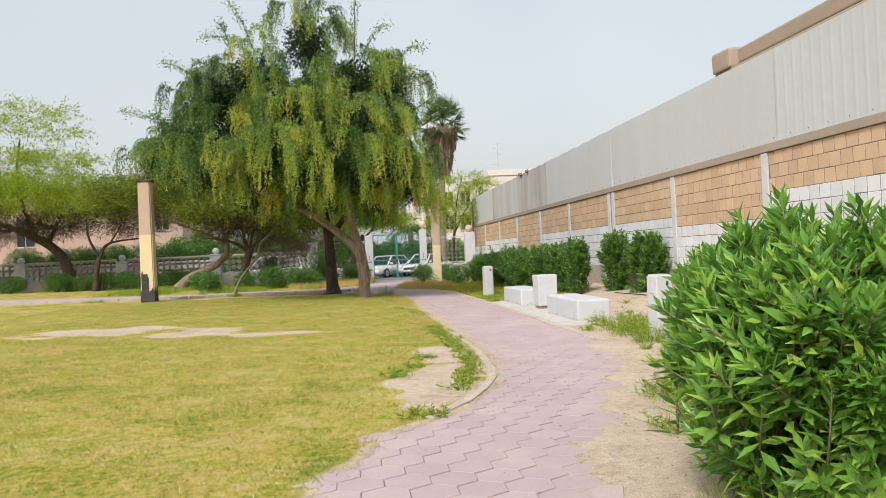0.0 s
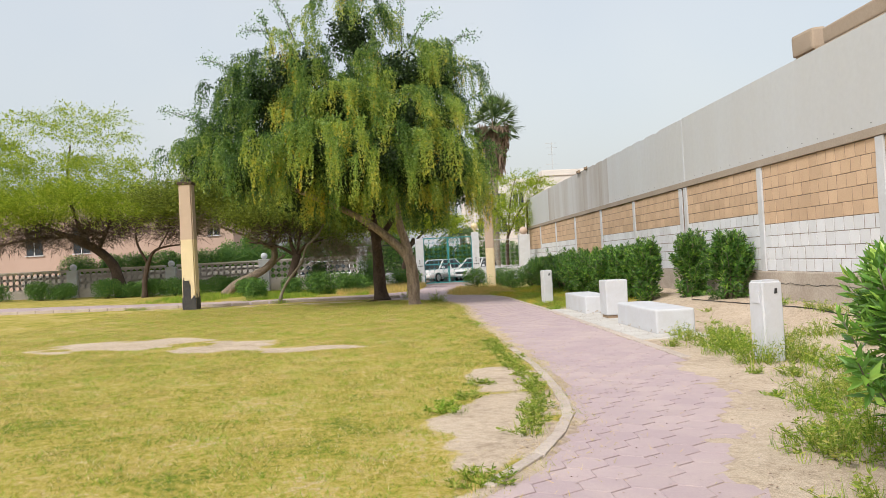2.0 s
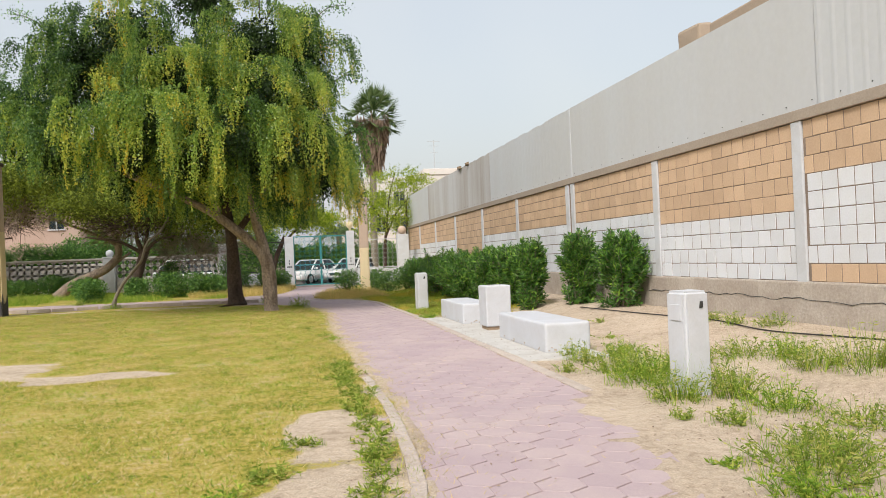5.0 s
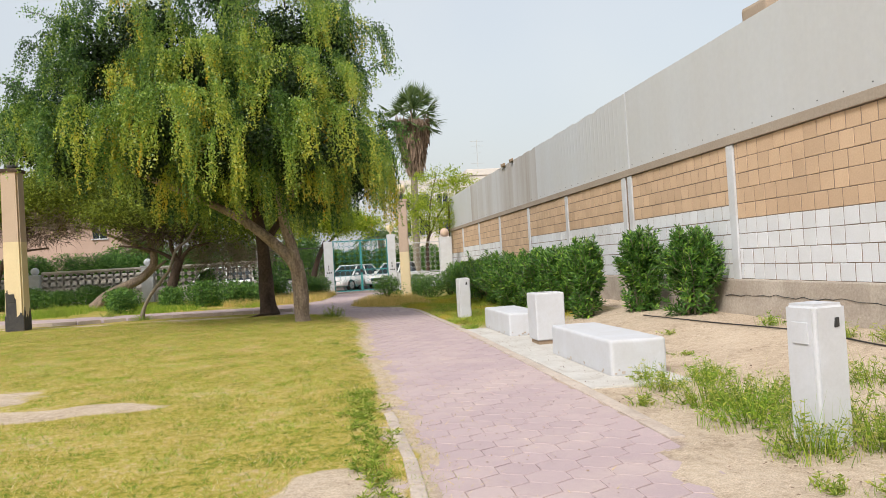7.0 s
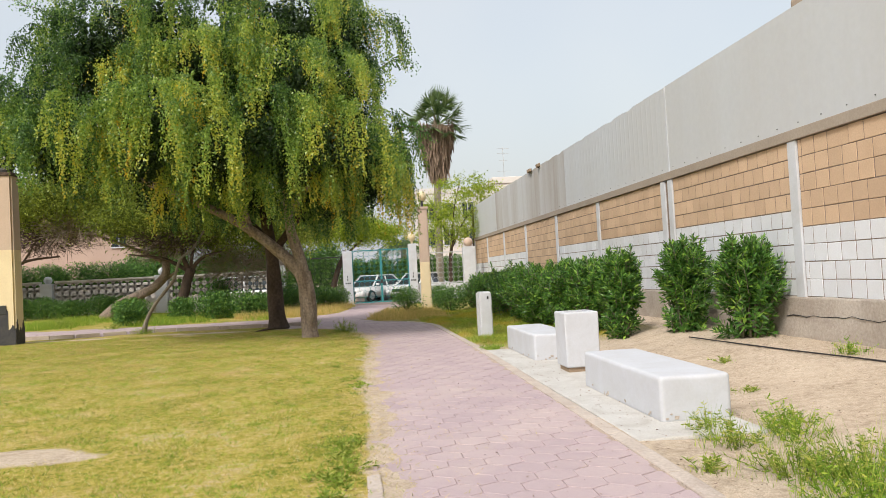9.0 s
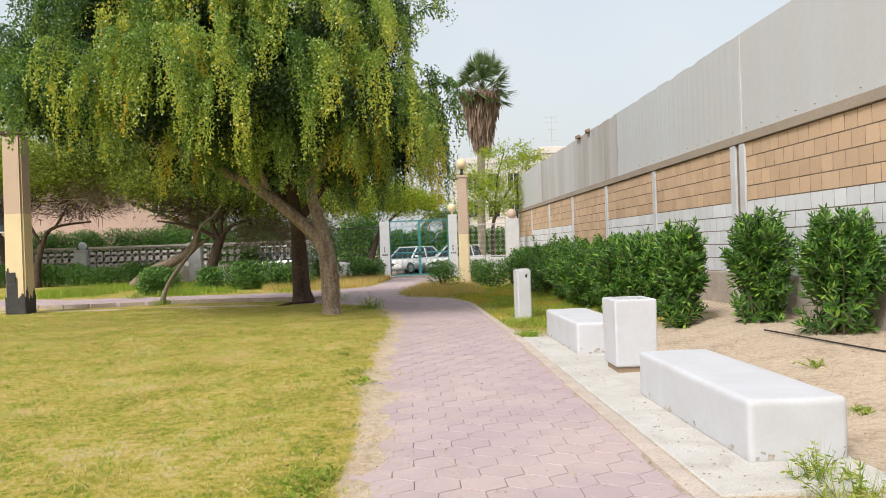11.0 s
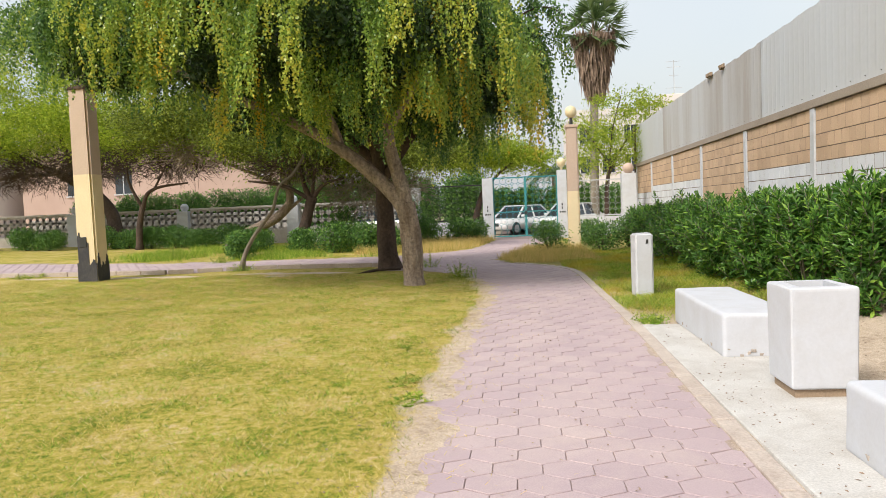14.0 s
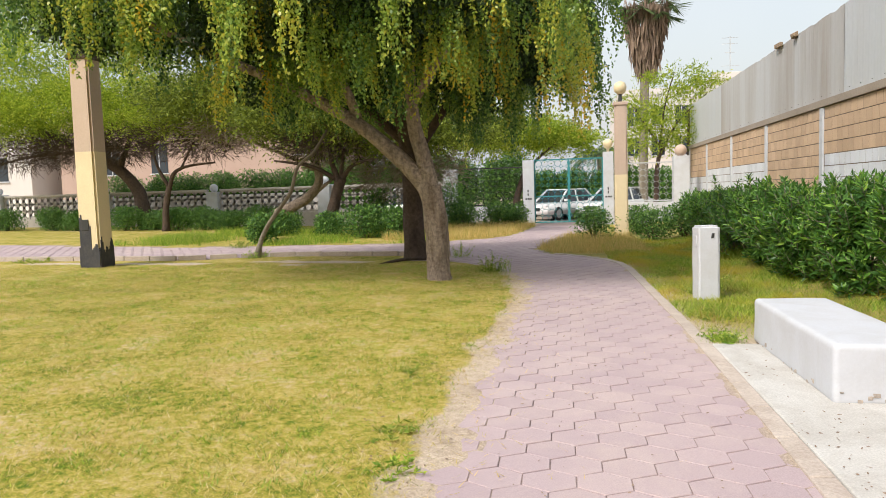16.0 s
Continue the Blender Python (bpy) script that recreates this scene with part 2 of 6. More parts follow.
def paver_material():
    m, nt, b = nodes_of("pink_paver", 0.85)
    pos = position(nt)
    oi = nt.nodes.new("ShaderNodeObjectInfo")
    gi = nt.nodes.new("ShaderNodeNewGeometry")
    ad = nt.nodes.new("ShaderNodeMath")
    ad.operation = 'ADD'
    nt.links.new(oi.outputs["Random"], ad.inputs[0])
    nt.links.new(gi.outputs["Random Per Island"], ad.inputs[1])
    fr = nt.nodes.new("ShaderNodeMath")
    fr.operation = 'FRACT'
    nt.links.new(ad.outputs[0], fr.inputs[0])
    r = ramp(nt, [(0, (0.425, 0.33, 0.34)), (0.5, (0.445, 0.347, 0.355)), (1, (0.47, 0.368, 0.372))])
    nt.links.new(fr.outputs[0], r.inputs["Fac"])
    dust = noise_node(nt, 0.9, 7, 0.7, pos, 0.5)
    rd = ramp(nt, [(0.45, (0, 0, 0)), (0.8, (0.6,) * 3)])
    nt.links.new(dust.outputs["Fac"], rd.inputs["Fac"])
    c = mix(nt, rd.outputs["Color"], r.outputs["Color"], (0.60, 0.49, 0.43))
    fine = noise_node(nt, 120, 4, 0.7, pos)
    rf = ramp(nt, [(0.3, (0.82,) * 3), (0.7, (1.06,) * 3)])
    nt.links.new(fine.outputs["Fac"], rf.inputs["Fac"])
    c = mix(nt, 1.0, c, rf.outputs["Color"], 'MULTIPLY')
    nt.links.new(c, b.inputs["Base Color"])
    bump(nt, b, fine.outputs["Fac"], 0.25, 0.004)
    return m


def ground_material():
    """Sand, bare soil and worn lawn, laid out by the mesh attributes 'lawn', 'verge' and 'joint'."""
    m, nt, b = nodes_of("park_ground", 0.95, 0, 0.15)
    pos = position(nt)

    def attr(n):
        a = nt.nodes.new("ShaderNodeAttribute")
        a.attribute_name = n
        return a.outputs["Fac"]
    n1 = noise_node(nt, 1.1, 8, 0.7, pos, 0.4)
    n2 = noise_node(nt, 14, 6, 0.75, pos)
    n3 = noise_node(nt, 90, 4, 0.8, pos)
    sand = ramp(nt, [(0.38, (0.38, 0.295, 0.21)), (0.47, (0.54, 0.43, 0.32)), (0.60, (0.66, 0.545, 0.42))])
    grass = ramp(nt, [(0.40, (0.13, 0.19, 0.015)), (0.45, (0.29, 0.28, 0.04)), (0.50, (0.44, 0.36, 0.075)), (0.55, (0.53, 0.41, 0.14)), (0.61, (0.57, 0.44, 0.26))])
    av = nt.nodes.new("ShaderNodeMath")
    av.operation = 'MULTIPLY_ADD'
    av.inputs[1].default_value = 0.55
    nt.links.new(n2.outputs["Fac"], av.inputs[0])
    hm = nt.nodes.new("ShaderNodeMath")
    hm.operation = 'MULTIPLY'
    hm.inputs[1].default_value = 0.45
    nt.links.new(n1.outputs["Fac"], hm.inputs[0])
    nt.links.new(hm.outputs[0], av.inputs[2])
    nt.links.new(av.outputs[0], grass.inputs["Fac"])
    nt.links.new(av.outputs[0], sand.inputs["Fac"])
    # ragged edge of the lawn
    ed = nt.nodes.new("ShaderNodeMath")
    ed.operation = 'MULTIPLY_ADD'
    ed.inputs[1].default_value = 0.9
    nt.links.new(n2.outputs["Fac"], ed.inputs[0])
    sub = nt.nodes.new("ShaderNodeMath")
    sub.operation = 'SUBTRACT'
    sub.inputs[1].default_value = 0.45
    nt.links.new(attr("lawn"), sub.inputs[0])
    nt.links.new(sub.outputs[0], ed.inputs[2])
    er = ramp(nt, [(0.42, (0, 0, 0)), (0.6, (1, 1, 1))])
    nt.links.new(ed.outputs[0], er.inputs["Fac"])
    c = mix(nt, er.outputs["Color"], sand.outputs["Color"], grass.outputs["Color"])
    c = mix(nt, attr("verge"), c, mix(nt, n1.outputs["Fac"], (0.14, 0.20, 0.03), (0.52, 0.37, 0.14)))
    c = mix(nt, attr("joint"), c, (0.36, 0.275, 0.255))
    rf = ramp(nt, [(0.32, (0.55,) * 3), (0.68, (1.18,) * 3)])
    nt.links.new(n3.outputs["Fac"], rf.inputs["Fac"])
    c = mix(nt, 1.0, c, rf.outputs["Color"], 'MULTIPLY')
    nt.links.new(c, b.inputs["Base Color"])
    bump(nt, b, n3.outputs["Fac"], 0.5, 0.02)
    return m


M_PAVER = paver_material()
M_GROUND = ground_material()


# ---- building helpers ----
def mesh_of(name, verts, faces, mat, smooth=False):
    me = bpy.data.meshes.new(name)
    me.from_pydata([tuple(v) for v in verts] if not isinstance(verts, np.ndarray) else verts.tolist(), [],
                   faces.tolist() if isinstance(faces, np.ndarray) else faces)
    me.materials.append(mat)
    if smooth:
        me.shade_smooth()
    me.update()
    return me


def piece(name, me, parent=None, label="", m=None):
    ob = new(name, me)
    if m is not None:
        ob.matrix_basis = m
    if parent is not None:
        ob.parent = parent
    if label:
        ob["label"] = label
    return ob


def part(name, bm, mat, parent=None, label="", smooth=False):
    me = bpy.data.meshes.new(name)
    bm.to_mesh(me)
    bm.free()
    me.materials.append(mat)
    if smooth:
        me.shade_smooth()
    return piece(name, me, parent, label)


def thing(name, label, category, at=(0, 0, 0), rz=0.0, group="", kind=""):
    e = new(name)
    e.empty_display_size = 0.1
    e.matrix_basis = pose(*at, 0, 0, rz)
    return tagged(e, label, category, group, kind)


def box(bm, c, s, bevel=0.0, seg=2, taper=1.0):
    """A box about c of size s; taper scales its top."""
    r = bmesh.ops.create_cube(bm, size=1)["verts"]
    for v in r:
        k = taper if v.co.z > 0 else 1.0
        v.co = Vector((v.co.x * s[0] * k + c[0], v.co.y * s[1] * k + c[1], v.co.z * s[2] + c[2]))
    if bevel:
        es = list({e for v in r for e in v.link_edges})
        bmesh.ops.bevel(bm, geom=es, offset=bevel, segments=seg, affect='EDGES', profile=0.6)
    return bm


def boxed(c, s, bevel=0.0, seg=2, taper=1.0):
    return box(bmesh.new(), c, s, bevel, seg, taper)


def roughen(bm, amount, scale):
    """Uneven hand-made surface."""
    for v in bm.verts:
        v.co += amount * noise.noise_vector(v.co * scale)
    return bm


def lathe(profile, n=16):
    """A turned solid from (radius, height) pairs."""
    bm = bmesh.new()
    rings = []
    for r, z in profile:
        rings.append([bm.verts.new((r * math.cos(2 * math.pi * i / n), r * math.sin(2 * math.pi * i / n), z)) for i in range(n)])
    for a, b in zip(rings, rings[1:]):
        for i in range(n):
            bm.faces.new((a[i], a[(i + 1) % n], b[(i + 1) % n], b[i]))
    bm.faces.new(rings[0][::-1])
    bm.faces.new(rings[-1])
    return bm


def tube(pts, radii, n=9, bark=0.0):
    """Verts and faces of a tapered limb along pts."""
    pts = [Vector(p) for p in pts]
    V, F = [], []
    for i, p in enumerate(pts):
        d = (pts[min(i + 1, len(pts) - 1)] - pts[max(i - 1, 0)]).normalized()
        a = d.cross(Vector((0.31, 0.95, 0.1))).normalized()
        b = d.cross(a)
        for j in range(n):
            t = 2 * math.pi * j / n
            r = radii[i] * (1 + bark * noise.noise(Vector((3 * math.cos(t), 3 * math.sin(t), p.z * 2.2 + p.x))))
            V.append(p + r * (math.cos(t) * a + math.sin(t) * b))
    for i in range(len(pts) - 1):
        for j in range(n):
            k = (j + 1) % n
            F.append((i * n + j, i * n + k, (i + 1) * n + k, (i + 1) * n + j))
    F.append(tuple(range(n))[::-1])
    F.append(tuple((len(pts) - 1) * n + j for j in range(n)))
    return V, F


def smooth_line(pts, steps=5):
    """Catmull-Rom through pts."""
    P = [Vector(p) for p in pts]
    P = [2 * P[0] - P[1]] + P + [2 * P[-1] - P[-2]]
    out = []
    for i in range(1, len(P) - 2):
        for k in range(steps):
            t = k / steps
            a, b, c, d = P[i - 1], P[i], P[i + 1], P[i + 2]
            out.append(0.5 * (2 * b + (c - a) * t + (2 * a - 5 * b + 4 * c - d) * t * t + (3 * b - a - 3 * c + d) * t ** 3))
    out.append(P[-2])
    return out


def limb(name, pts, r0, r1, mat, parent, n=9, bark=0.12, steps=5, flare=0.0):
    L = smooth_line(pts, steps)
    k = len(L) - 1
    R = [r0 + (r1 - r0) * i / k + flare * max(0, 1 - i / (0.14 * k + 1e-6)) for i in range(k + 1)]
    V, F = tube(L, R, n, bark)
    return piece(name, mesh_of(name, V, F, mat, True), parent)


def merged_tubes(name, lines, mat, parent, n=5):
    V, F = [], []
    for pts, r0, r1 in lines:
        k = len(pts) - 1
        v, f = tube(pts, [r0 + (r1 - r0) * i / k for i in range(k + 1)], n)
        o = len(V)
        V += v
        F += [tuple(i + o for i in q) for q in f]
    return piece(name, mesh_of(name, V, F, mat, True), parent)


def unit(v):
    return v / np.maximum(np.linalg.norm(v, axis=1, keepdims=True), 1e-9)


def leaves(name, P, D, L, W, mat, parent=None, fold=0.0, spin=None):
    """One mesh of leaves: bases P, ways D, lengths L, widths W; folded ones have a midrib."""
    n = len(P)
    D = unit(D)
    N = unit(RNG.normal(size=(n, 3))) if spin is None else unit(spin + 0.35 * RNG.normal(size=(n, 3)))
    S = unit(np.cross(D, N))
    L, W = np.broadcast_to(L, (n,))[:, None], np.broadcast_to(W, (n,))[:, None]
    a, tip = P, P + D * L
    mid = P + D * L * 0.45
    lft, rgt = mid - S * W * 0.5, mid + S * W * 0.5
    if fold:
        Nn = np.cross(S, D)
        rib = mid - Nn * W * fold
        tip = tip - Nn * L * 0.10
        V = np.stack([a, lft, tip, rgt, rib], 1).reshape(-1, 3)
        o = (np.arange(n) * 5)[:, None]
        F = np.concatenate([o + np.array([[0, 4, 2, 1]]), o + np.array([[0, 3, 2, 4]])])
    else:
        V = np.stack([a, lft, tip, rgt], 1).reshape(-1, 3)
        F = (np.arange(n) * 4)[:, None] + np.array([[0, 1, 2, 3]])
    return piece(name, mesh_of(name, V, F, mat), parent)


def blades(name, P, H, W, lean, mat, parent=None):
    """One mesh of single-triangle grass blades."""
    n = len(P)
    ang = RNG.uniform(0, 2 * math.pi, n)
    s = np.stack([np.cos(ang), np.sin(ang), np.zeros(n)], 1) * np.broadcast_to(W, (n,))[:, None] * 0.5
    a2 = RNG.uniform(0, 2 * math.pi, n)
    H = np.broadcast_to(H, (n,))
    tip = P + np.stack([np.cos(a2) * lean * H, np.sin(a2) * lean * H, H], 1)
    V = np.stack([P - s, P + s, tip], 1).reshape(-1, 3)
    F = (np.arange(n) * 3)[:, None] + np.array([[0, 1, 2]])
    return piece(name, mesh_of(name, V, F, mat), parent)


# ---- plan: ground heights and the lines of the path ----
LEFT = [(-4, -1.6), (0, -0.95), (2, -0.75), (4, -0.35), (5.58, 0.26), (6.26, 0.91), (7.04, 1.29), (7.65, 1.53), (8.6, 1.69), (10.6, 1.80), (14, 1.74), (18, 1.66),
        (20, 1.72), (22.7, 1.85), (25.6, 1.5), (27.0, 0.9), (28.2, -0.2)]
RIGHT = [(-4, 0.3), (0, 0.85), (3, 1.15), (5.3, 2.0), (6.7, 2.6), (8.0, 3.2), (9.3, 3.56), (10.8, 3.67), (12.4, 3.70), (15.6, 3.71), (19, 3.73), (21, 3.72), (26.6, 3.60), (27.6, 3.5), (28.5, 3.2),
         (29.4, 2.5), (29.9, 1.7)]


def edge(table, y):
    return np.interp(y, [a for a, b in table], [b for a, b in table])


def base(x):
    """Height of the sloping ground, with the bank that rises to the wall."""
    x = np.asarray(x, float)
    s = np.clip((x - 5.2) / 2.6, 0, 1)
    return -0.018 * (np.clip(x, -40, 5.2) - 3) + 0.26 * s * s * (3 - 2 * s)


def G(x, y=0.0):
    return float(base(x))


def side_path(x):
    """Near and far line of the cross path."""
    return (np.interp(x, [-40, -10, -6, -4, -1, 1], [26.6, 27.5, 27.8, 28.9, 29.1, 29.5]),
            np.interp(x, [-40, -15, -8, -5.3, -1.7, 0.7], [32.8, 32.4, 31.4, 32.0, 32.8, 35.5]))


def on_path(x, y, grow=0.0):
    x, y = np.asarray(x, float), np.asarray(y, float)
    main = (y < 29.6) & (x > edge(LEFT, y) - grow) & (x < edge(RIGHT, y) + grow)
    n, f = side_path(x)
    side = (x < 1.6) & (y > n - grow) & (y < f + grow)
    to_gate = (y >= 28) & (y < 60) & (x > np.interp(y, [28, 33, 36, 40, 43], [-1, -0.6, 0.7, 1.2, 1.35]) - grow) & (x < np.interp(y, [28, 29.6, 31, 36, 43], [3.3, 2.2, 1.75, 2.6, 4.1]) + grow)
    return main | side | to_gate


def vnoise(x, y, s, seed=0.0):
    return np.array([noise.fractal(Vector((a * s + seed, b * s, seed)), 1.0, 2.0, 3) for a, b in zip(np.ravel(x), np.ravel(y))]).reshape(np.shape(x))


def bare_patches(x, y):
    """Where the lawn is worn through to soil, 0 to 1."""
    d = np.zeros(np.shape(x))
    wob = 0.9 * np.sin(2.1 * x + 1.3 * np.sin(1.7 * y)) * np.sin(2.6 * y + 1.1 * np.sin(1.3 * x)) + 0.6 * np.sin(5.3 * x + 2 * np.sin(3.1 * y)) * np.sin(6.7 * y)
    for cx, cy, rx, ry in ((-4.9, 15.2, 1.7, 1.0), (-3.1, 14.4, 1.2, 0.75), (-1.5, 13.6, 1.1, 0.42), (0.98, 7.9, 0.58, 1.4), (1.25, 9.9, 0.4, 1.3), (0.7, 6.9, 0.35, 0.6),
                           (-6.5, 27.0, 3.2, 0.28), (-2.7, 27.6, 1.6, 0.25)):
        q = ((x - cx) / rx) ** 2 + ((y - cy) / ry) ** 2
        d = np.maximum(d, np.clip(1.4 - 1.3 * q + 0.95 * wob * (q < 2.2), 0, 1))
    return d


# ---- ground sheet ----
def build_ground():
    xs = np.concatenate([[-600, -250, -120, -70, -45], np.arange(-34, -9, 0.6), np.arange(-9, 8.31, 0.13), [9, 12, 20, 40, 90, 250, 600]])
    ys = np.concatenate([[-300, -120, -60, -30, -15, -8, -4], np.arange(-2, 31, 0.13), np.arange(31, 50, 0.5), [52, 58, 70, 100, 180, 400, 800]])
    X, Y = np.meshgrid(xs, ys)
    fine = (X > -10) & (X < 8.5) & (Y > -2) & (Y < 34)
    nz = np.zeros(X.shape)
    nz[fine] = vnoise(X[fine], Y[fine], 1.7, 3.1)
    big = np.zeros(X.shape)
    big[fine] = vnoise(X[fine], Y[fine], 0.55, 9.2)
    Z = base(X)
    inside = on_path(X, Y)
    dl = X - edge(LEFT, Y)
    Z = Z + np.where(inside, -0.0065, 0.012 * nz)
    cover = np.clip(1 - (dl - 0.02) / np.where(Y < 10.5, 0.07, np.where(Y < 13.5, 0.22, 0.38)) + 0.75 * nz, 0, 1) * (inside & (Y < 26) & (dl < 1.0))
    Z = Z + 0.012 * cover
    dr = edge(RIGHT, Y) - X
    cover2 = np.clip(1 - (dr - 0.05) / 0.35 + 0.8 * nz, 0, 1) * (inside & (Y < 10.5) & (dr < 1.2))
    Z = Z + 0.012 * cover2
    lawn = np.where(inside, 0.0, 1.0)
    right = X > edge(RIGHT, Y) - 0.05
    lawn = np.where(right & (Y < 28), 0.0, lawn)
    lawn = np.clip(lawn - bare_patches(X, Y), 0, 1)
    lawn = np.where((~right) & (Y < 26) & (dl > -0.4) & (dl < 0), lawn * np.clip(-dl / 0.4 + 0.35 + 0.5 * nz, 0, 1), lawn)
    lawn = np.where(fine, np.clip(lawn + 0.15 * big, 0, 1), lawn)
    lawn = np.where((X > 8) | (Y > 43.2), 0.0, lawn)
    verge = np.where(right & (Y > 20.0) & (X < 7.2) & (Y < 40) & ~inside, np.clip((Y - 20.0) / 1.2, 0, 1) * np.clip((X - edge(RIGHT, Y) - 0.15 + 0.4 * nz) / 0.3, 0, 1), 0.0)
    ny, nx = X.shape
    i = np.arange((ny - 1) * (nx - 1))
    o = (i // (nx - 1)) * nx + i % (nx - 1)
    F = np.stack([o, o + 1, o + nx + 1, o + nx], 1)
    me = mesh_of("ground", np.stack([X.ravel(), Y.ravel(), Z.ravel()], 1), F, M_GROUND, True)
    joint = np.where(inside, np.clip(1.0 - 2.5 * np.maximum(cover, cover2), 0, 1), 0.0)
    for nm, a in (("lawn", lawn), ("verge", verge), ("joint", joint)):
        at = me.attributes.new(nm, 'FLOAT', 'POINT')
        at.data.foreach_set("value", a.ravel().astype(np.float32))
    return tagged(new("ground", me), "sandy park ground with dry yellow-green lawn and bare patches", "ground", kind="structure")


ground = build_ground()


# ---- boundary wall with sheet fence on top ----
WX = 8.0
PILLARS = [-3.6, 0.6, 4.8, 8.9, 13.0, 17.0, 21.15, 21.5, 25.65, 29.75, 34.1, 38.3, 42.5, 46.4]
SPLIT = {-3.6: 3, 0.6: 3, 4.8: 3, 8.9: 3, 13.0: 5, 17.0: 4, 21.5: 4, 25.65: 4, 29.75: 9, 34.1: 4, 38.3: 4, 42.5: 5}
COURSE, TOP, FOOT = 0.25, 3.06, 0.81
wall = thing("wall_east", "block boundary wall, tan above and whitewashed below, with grey metal sheeting on top", "wall", kind="structure")
part("wall_core", boxed((WX + 0.102, 21, 1.35), (0.19, 51, 3.4)), M_MORTAR, wall)
pl = boxed((WX + 0.09, 21, 0.30), (0.26, 51, 1.02), 0.03)
bmesh.ops.subdivide_edges(pl, edges=[e for e in pl.edges if e.calc_length() > 5], cuts=160, use_grid_fill=True)
part("plinth", roughen(pl, 0.02, 2.5), M_PLINTH, wall, "cracked grey rendered plinth")
part("beam", roughen(boxed((WX + 0.10, 21, TOP + 0.082), (0.29, 51, 0.155), 0.012), 0.0, 1), M_BEAM, wall, "dusty concrete capping beam")
for y in PILLARS:
    pb_ = boxed((WX + 0.06, y, 1.855), (0.18, 0.20, 2.41), 0.012)
    bmesh.ops.subdivide_edges(pb_, edges=[e for e in pb_.edges if e.calc_length() > 1], cuts=9)
    part("pillar", roughen(pb_, 0.006, 4), M_WHITE, wall, "whitewashed concrete pillar")


def sheet_panel(y0, y1, z0, z1, notch, rib=1.0):
    """Trapezoid-ribbed sheet between y0 and y1, with an uneven upper edge."""
    bm = bmesh.new()
    prof = []
    y = y0
    while y < y1:
        for dy, dx in ((0.0, 0.0), (0.15, 0.0), (0.195, -0.0035), (0.215, -0.0035)):
            if y + dy < y1:
                prof.append((y + dy, dx * rib))
        y += 0.26
    prof.append((y1, 0.0))
    cols = []
    for py, dx in prof:
        h = z1 + 0.012 * noise.noise(Vector((py * 0.4, 1.3, 0))) - (0.06 * max(0, noise.noise(Vector((py * 1.7, 7, 0)))) if notch else 0)
        cols.append((bm.verts.new((WX + 0.02 + dx, py, z0)), bm.verts.new((WX + 0.02 + dx, py, h)),
                     bm.verts.new((WX + 0.035 + dx, py, z0)), bm.verts.new((WX + 0.035 + dx, py, h))))
    for a, b in zip(cols, cols[1:]):
        bm.faces.new((a[0], a[1], b[1], b[0]))
        bm.faces.new((a[2], b[2], b[3], a[3]))
        bm.faces.new((a[1], a[3], b[3], b[1]))
    return bm


for y0, y1, notch in ((-4.4, 4.0, False), (4.01, 12.6, False), (12.61, 21.2, False), (21.22, 28.6, True), (28.62, 33.0, True), (33.02, 40.0, True), (40.02, 46.5, False)):
    part("metal_sheet", sheet_panel(y0, y1, TOP + 0.162, 4.97, notch, 0.25 if 12 < y0 < 13 else 1.0), M_SHEET_DUSTY if 28 < y0 < 39 else M_SHEET, wall, "ribbed sheet streaked with brown dust" if 28 < y0 < 39 else "ribbed pale grey sheet")
part("sheet_joint", boxed((WX + 0.012, 21.21, 4.09), (0.014, 0.07, 1.74), 0.003), M_WHITE, wall)
scr = bmesh.new()
for i in range(90):
    box(scr, (WX + 0.014, -3 + i * 0.52 + 0.1, TOP + 0.25), (0.012, 0.012, 0.012))
part("screw_row", scr, M_IRON, wall)
for y, w in ((32.9, 0.5), (31.6, 0.25)):
    part("torn_flap", roughen(boxed((WX - 0.03, y, 4.97), (0.10, w, 0.12), 0.02), 0.05, 6), M_BROWN, wall, "torn rusty sheet edge")
part("wall_end", boxed((WX + 0.1, 46.75, 2.4), (0.3, 0.3, 4.9), 0.02), M_BARK_DARK, wall, "dark end post")

ck = [Vector((WX - 0.046, 9.2 + 0.16 * k, 0.55 + 0.05 * noise.noise(Vector((k * 0.35, 0, 2))) + 0.07 * noise.noise(Vector((k * 1.7, 5, 2))))) for k in range(52)]
V, F = tube(ck, [0.006 + 0.005 * noise.noise(v * 3) for v in ck], 5)
piece("crack", mesh_of("crack", V, F, M_IRON), wall, "long crack in the render")

# ---- far fence with gate ----
FY = 43.4


def bar(bm, a, b, w, d=None):
    """A straight square bar from a to b."""
    a, b = Vector(a), Vector(b)
    m = Matrix.Translation((a + b) / 2) @ (b - a).to_track_quat('Z', 'Y').to_matrix().to_4x4()
    r = bmesh.ops.create_cube(bm, size=1, matrix=m @ Matrix.Diagonal((w, d or w, (b - a).length, 1)))
    return r


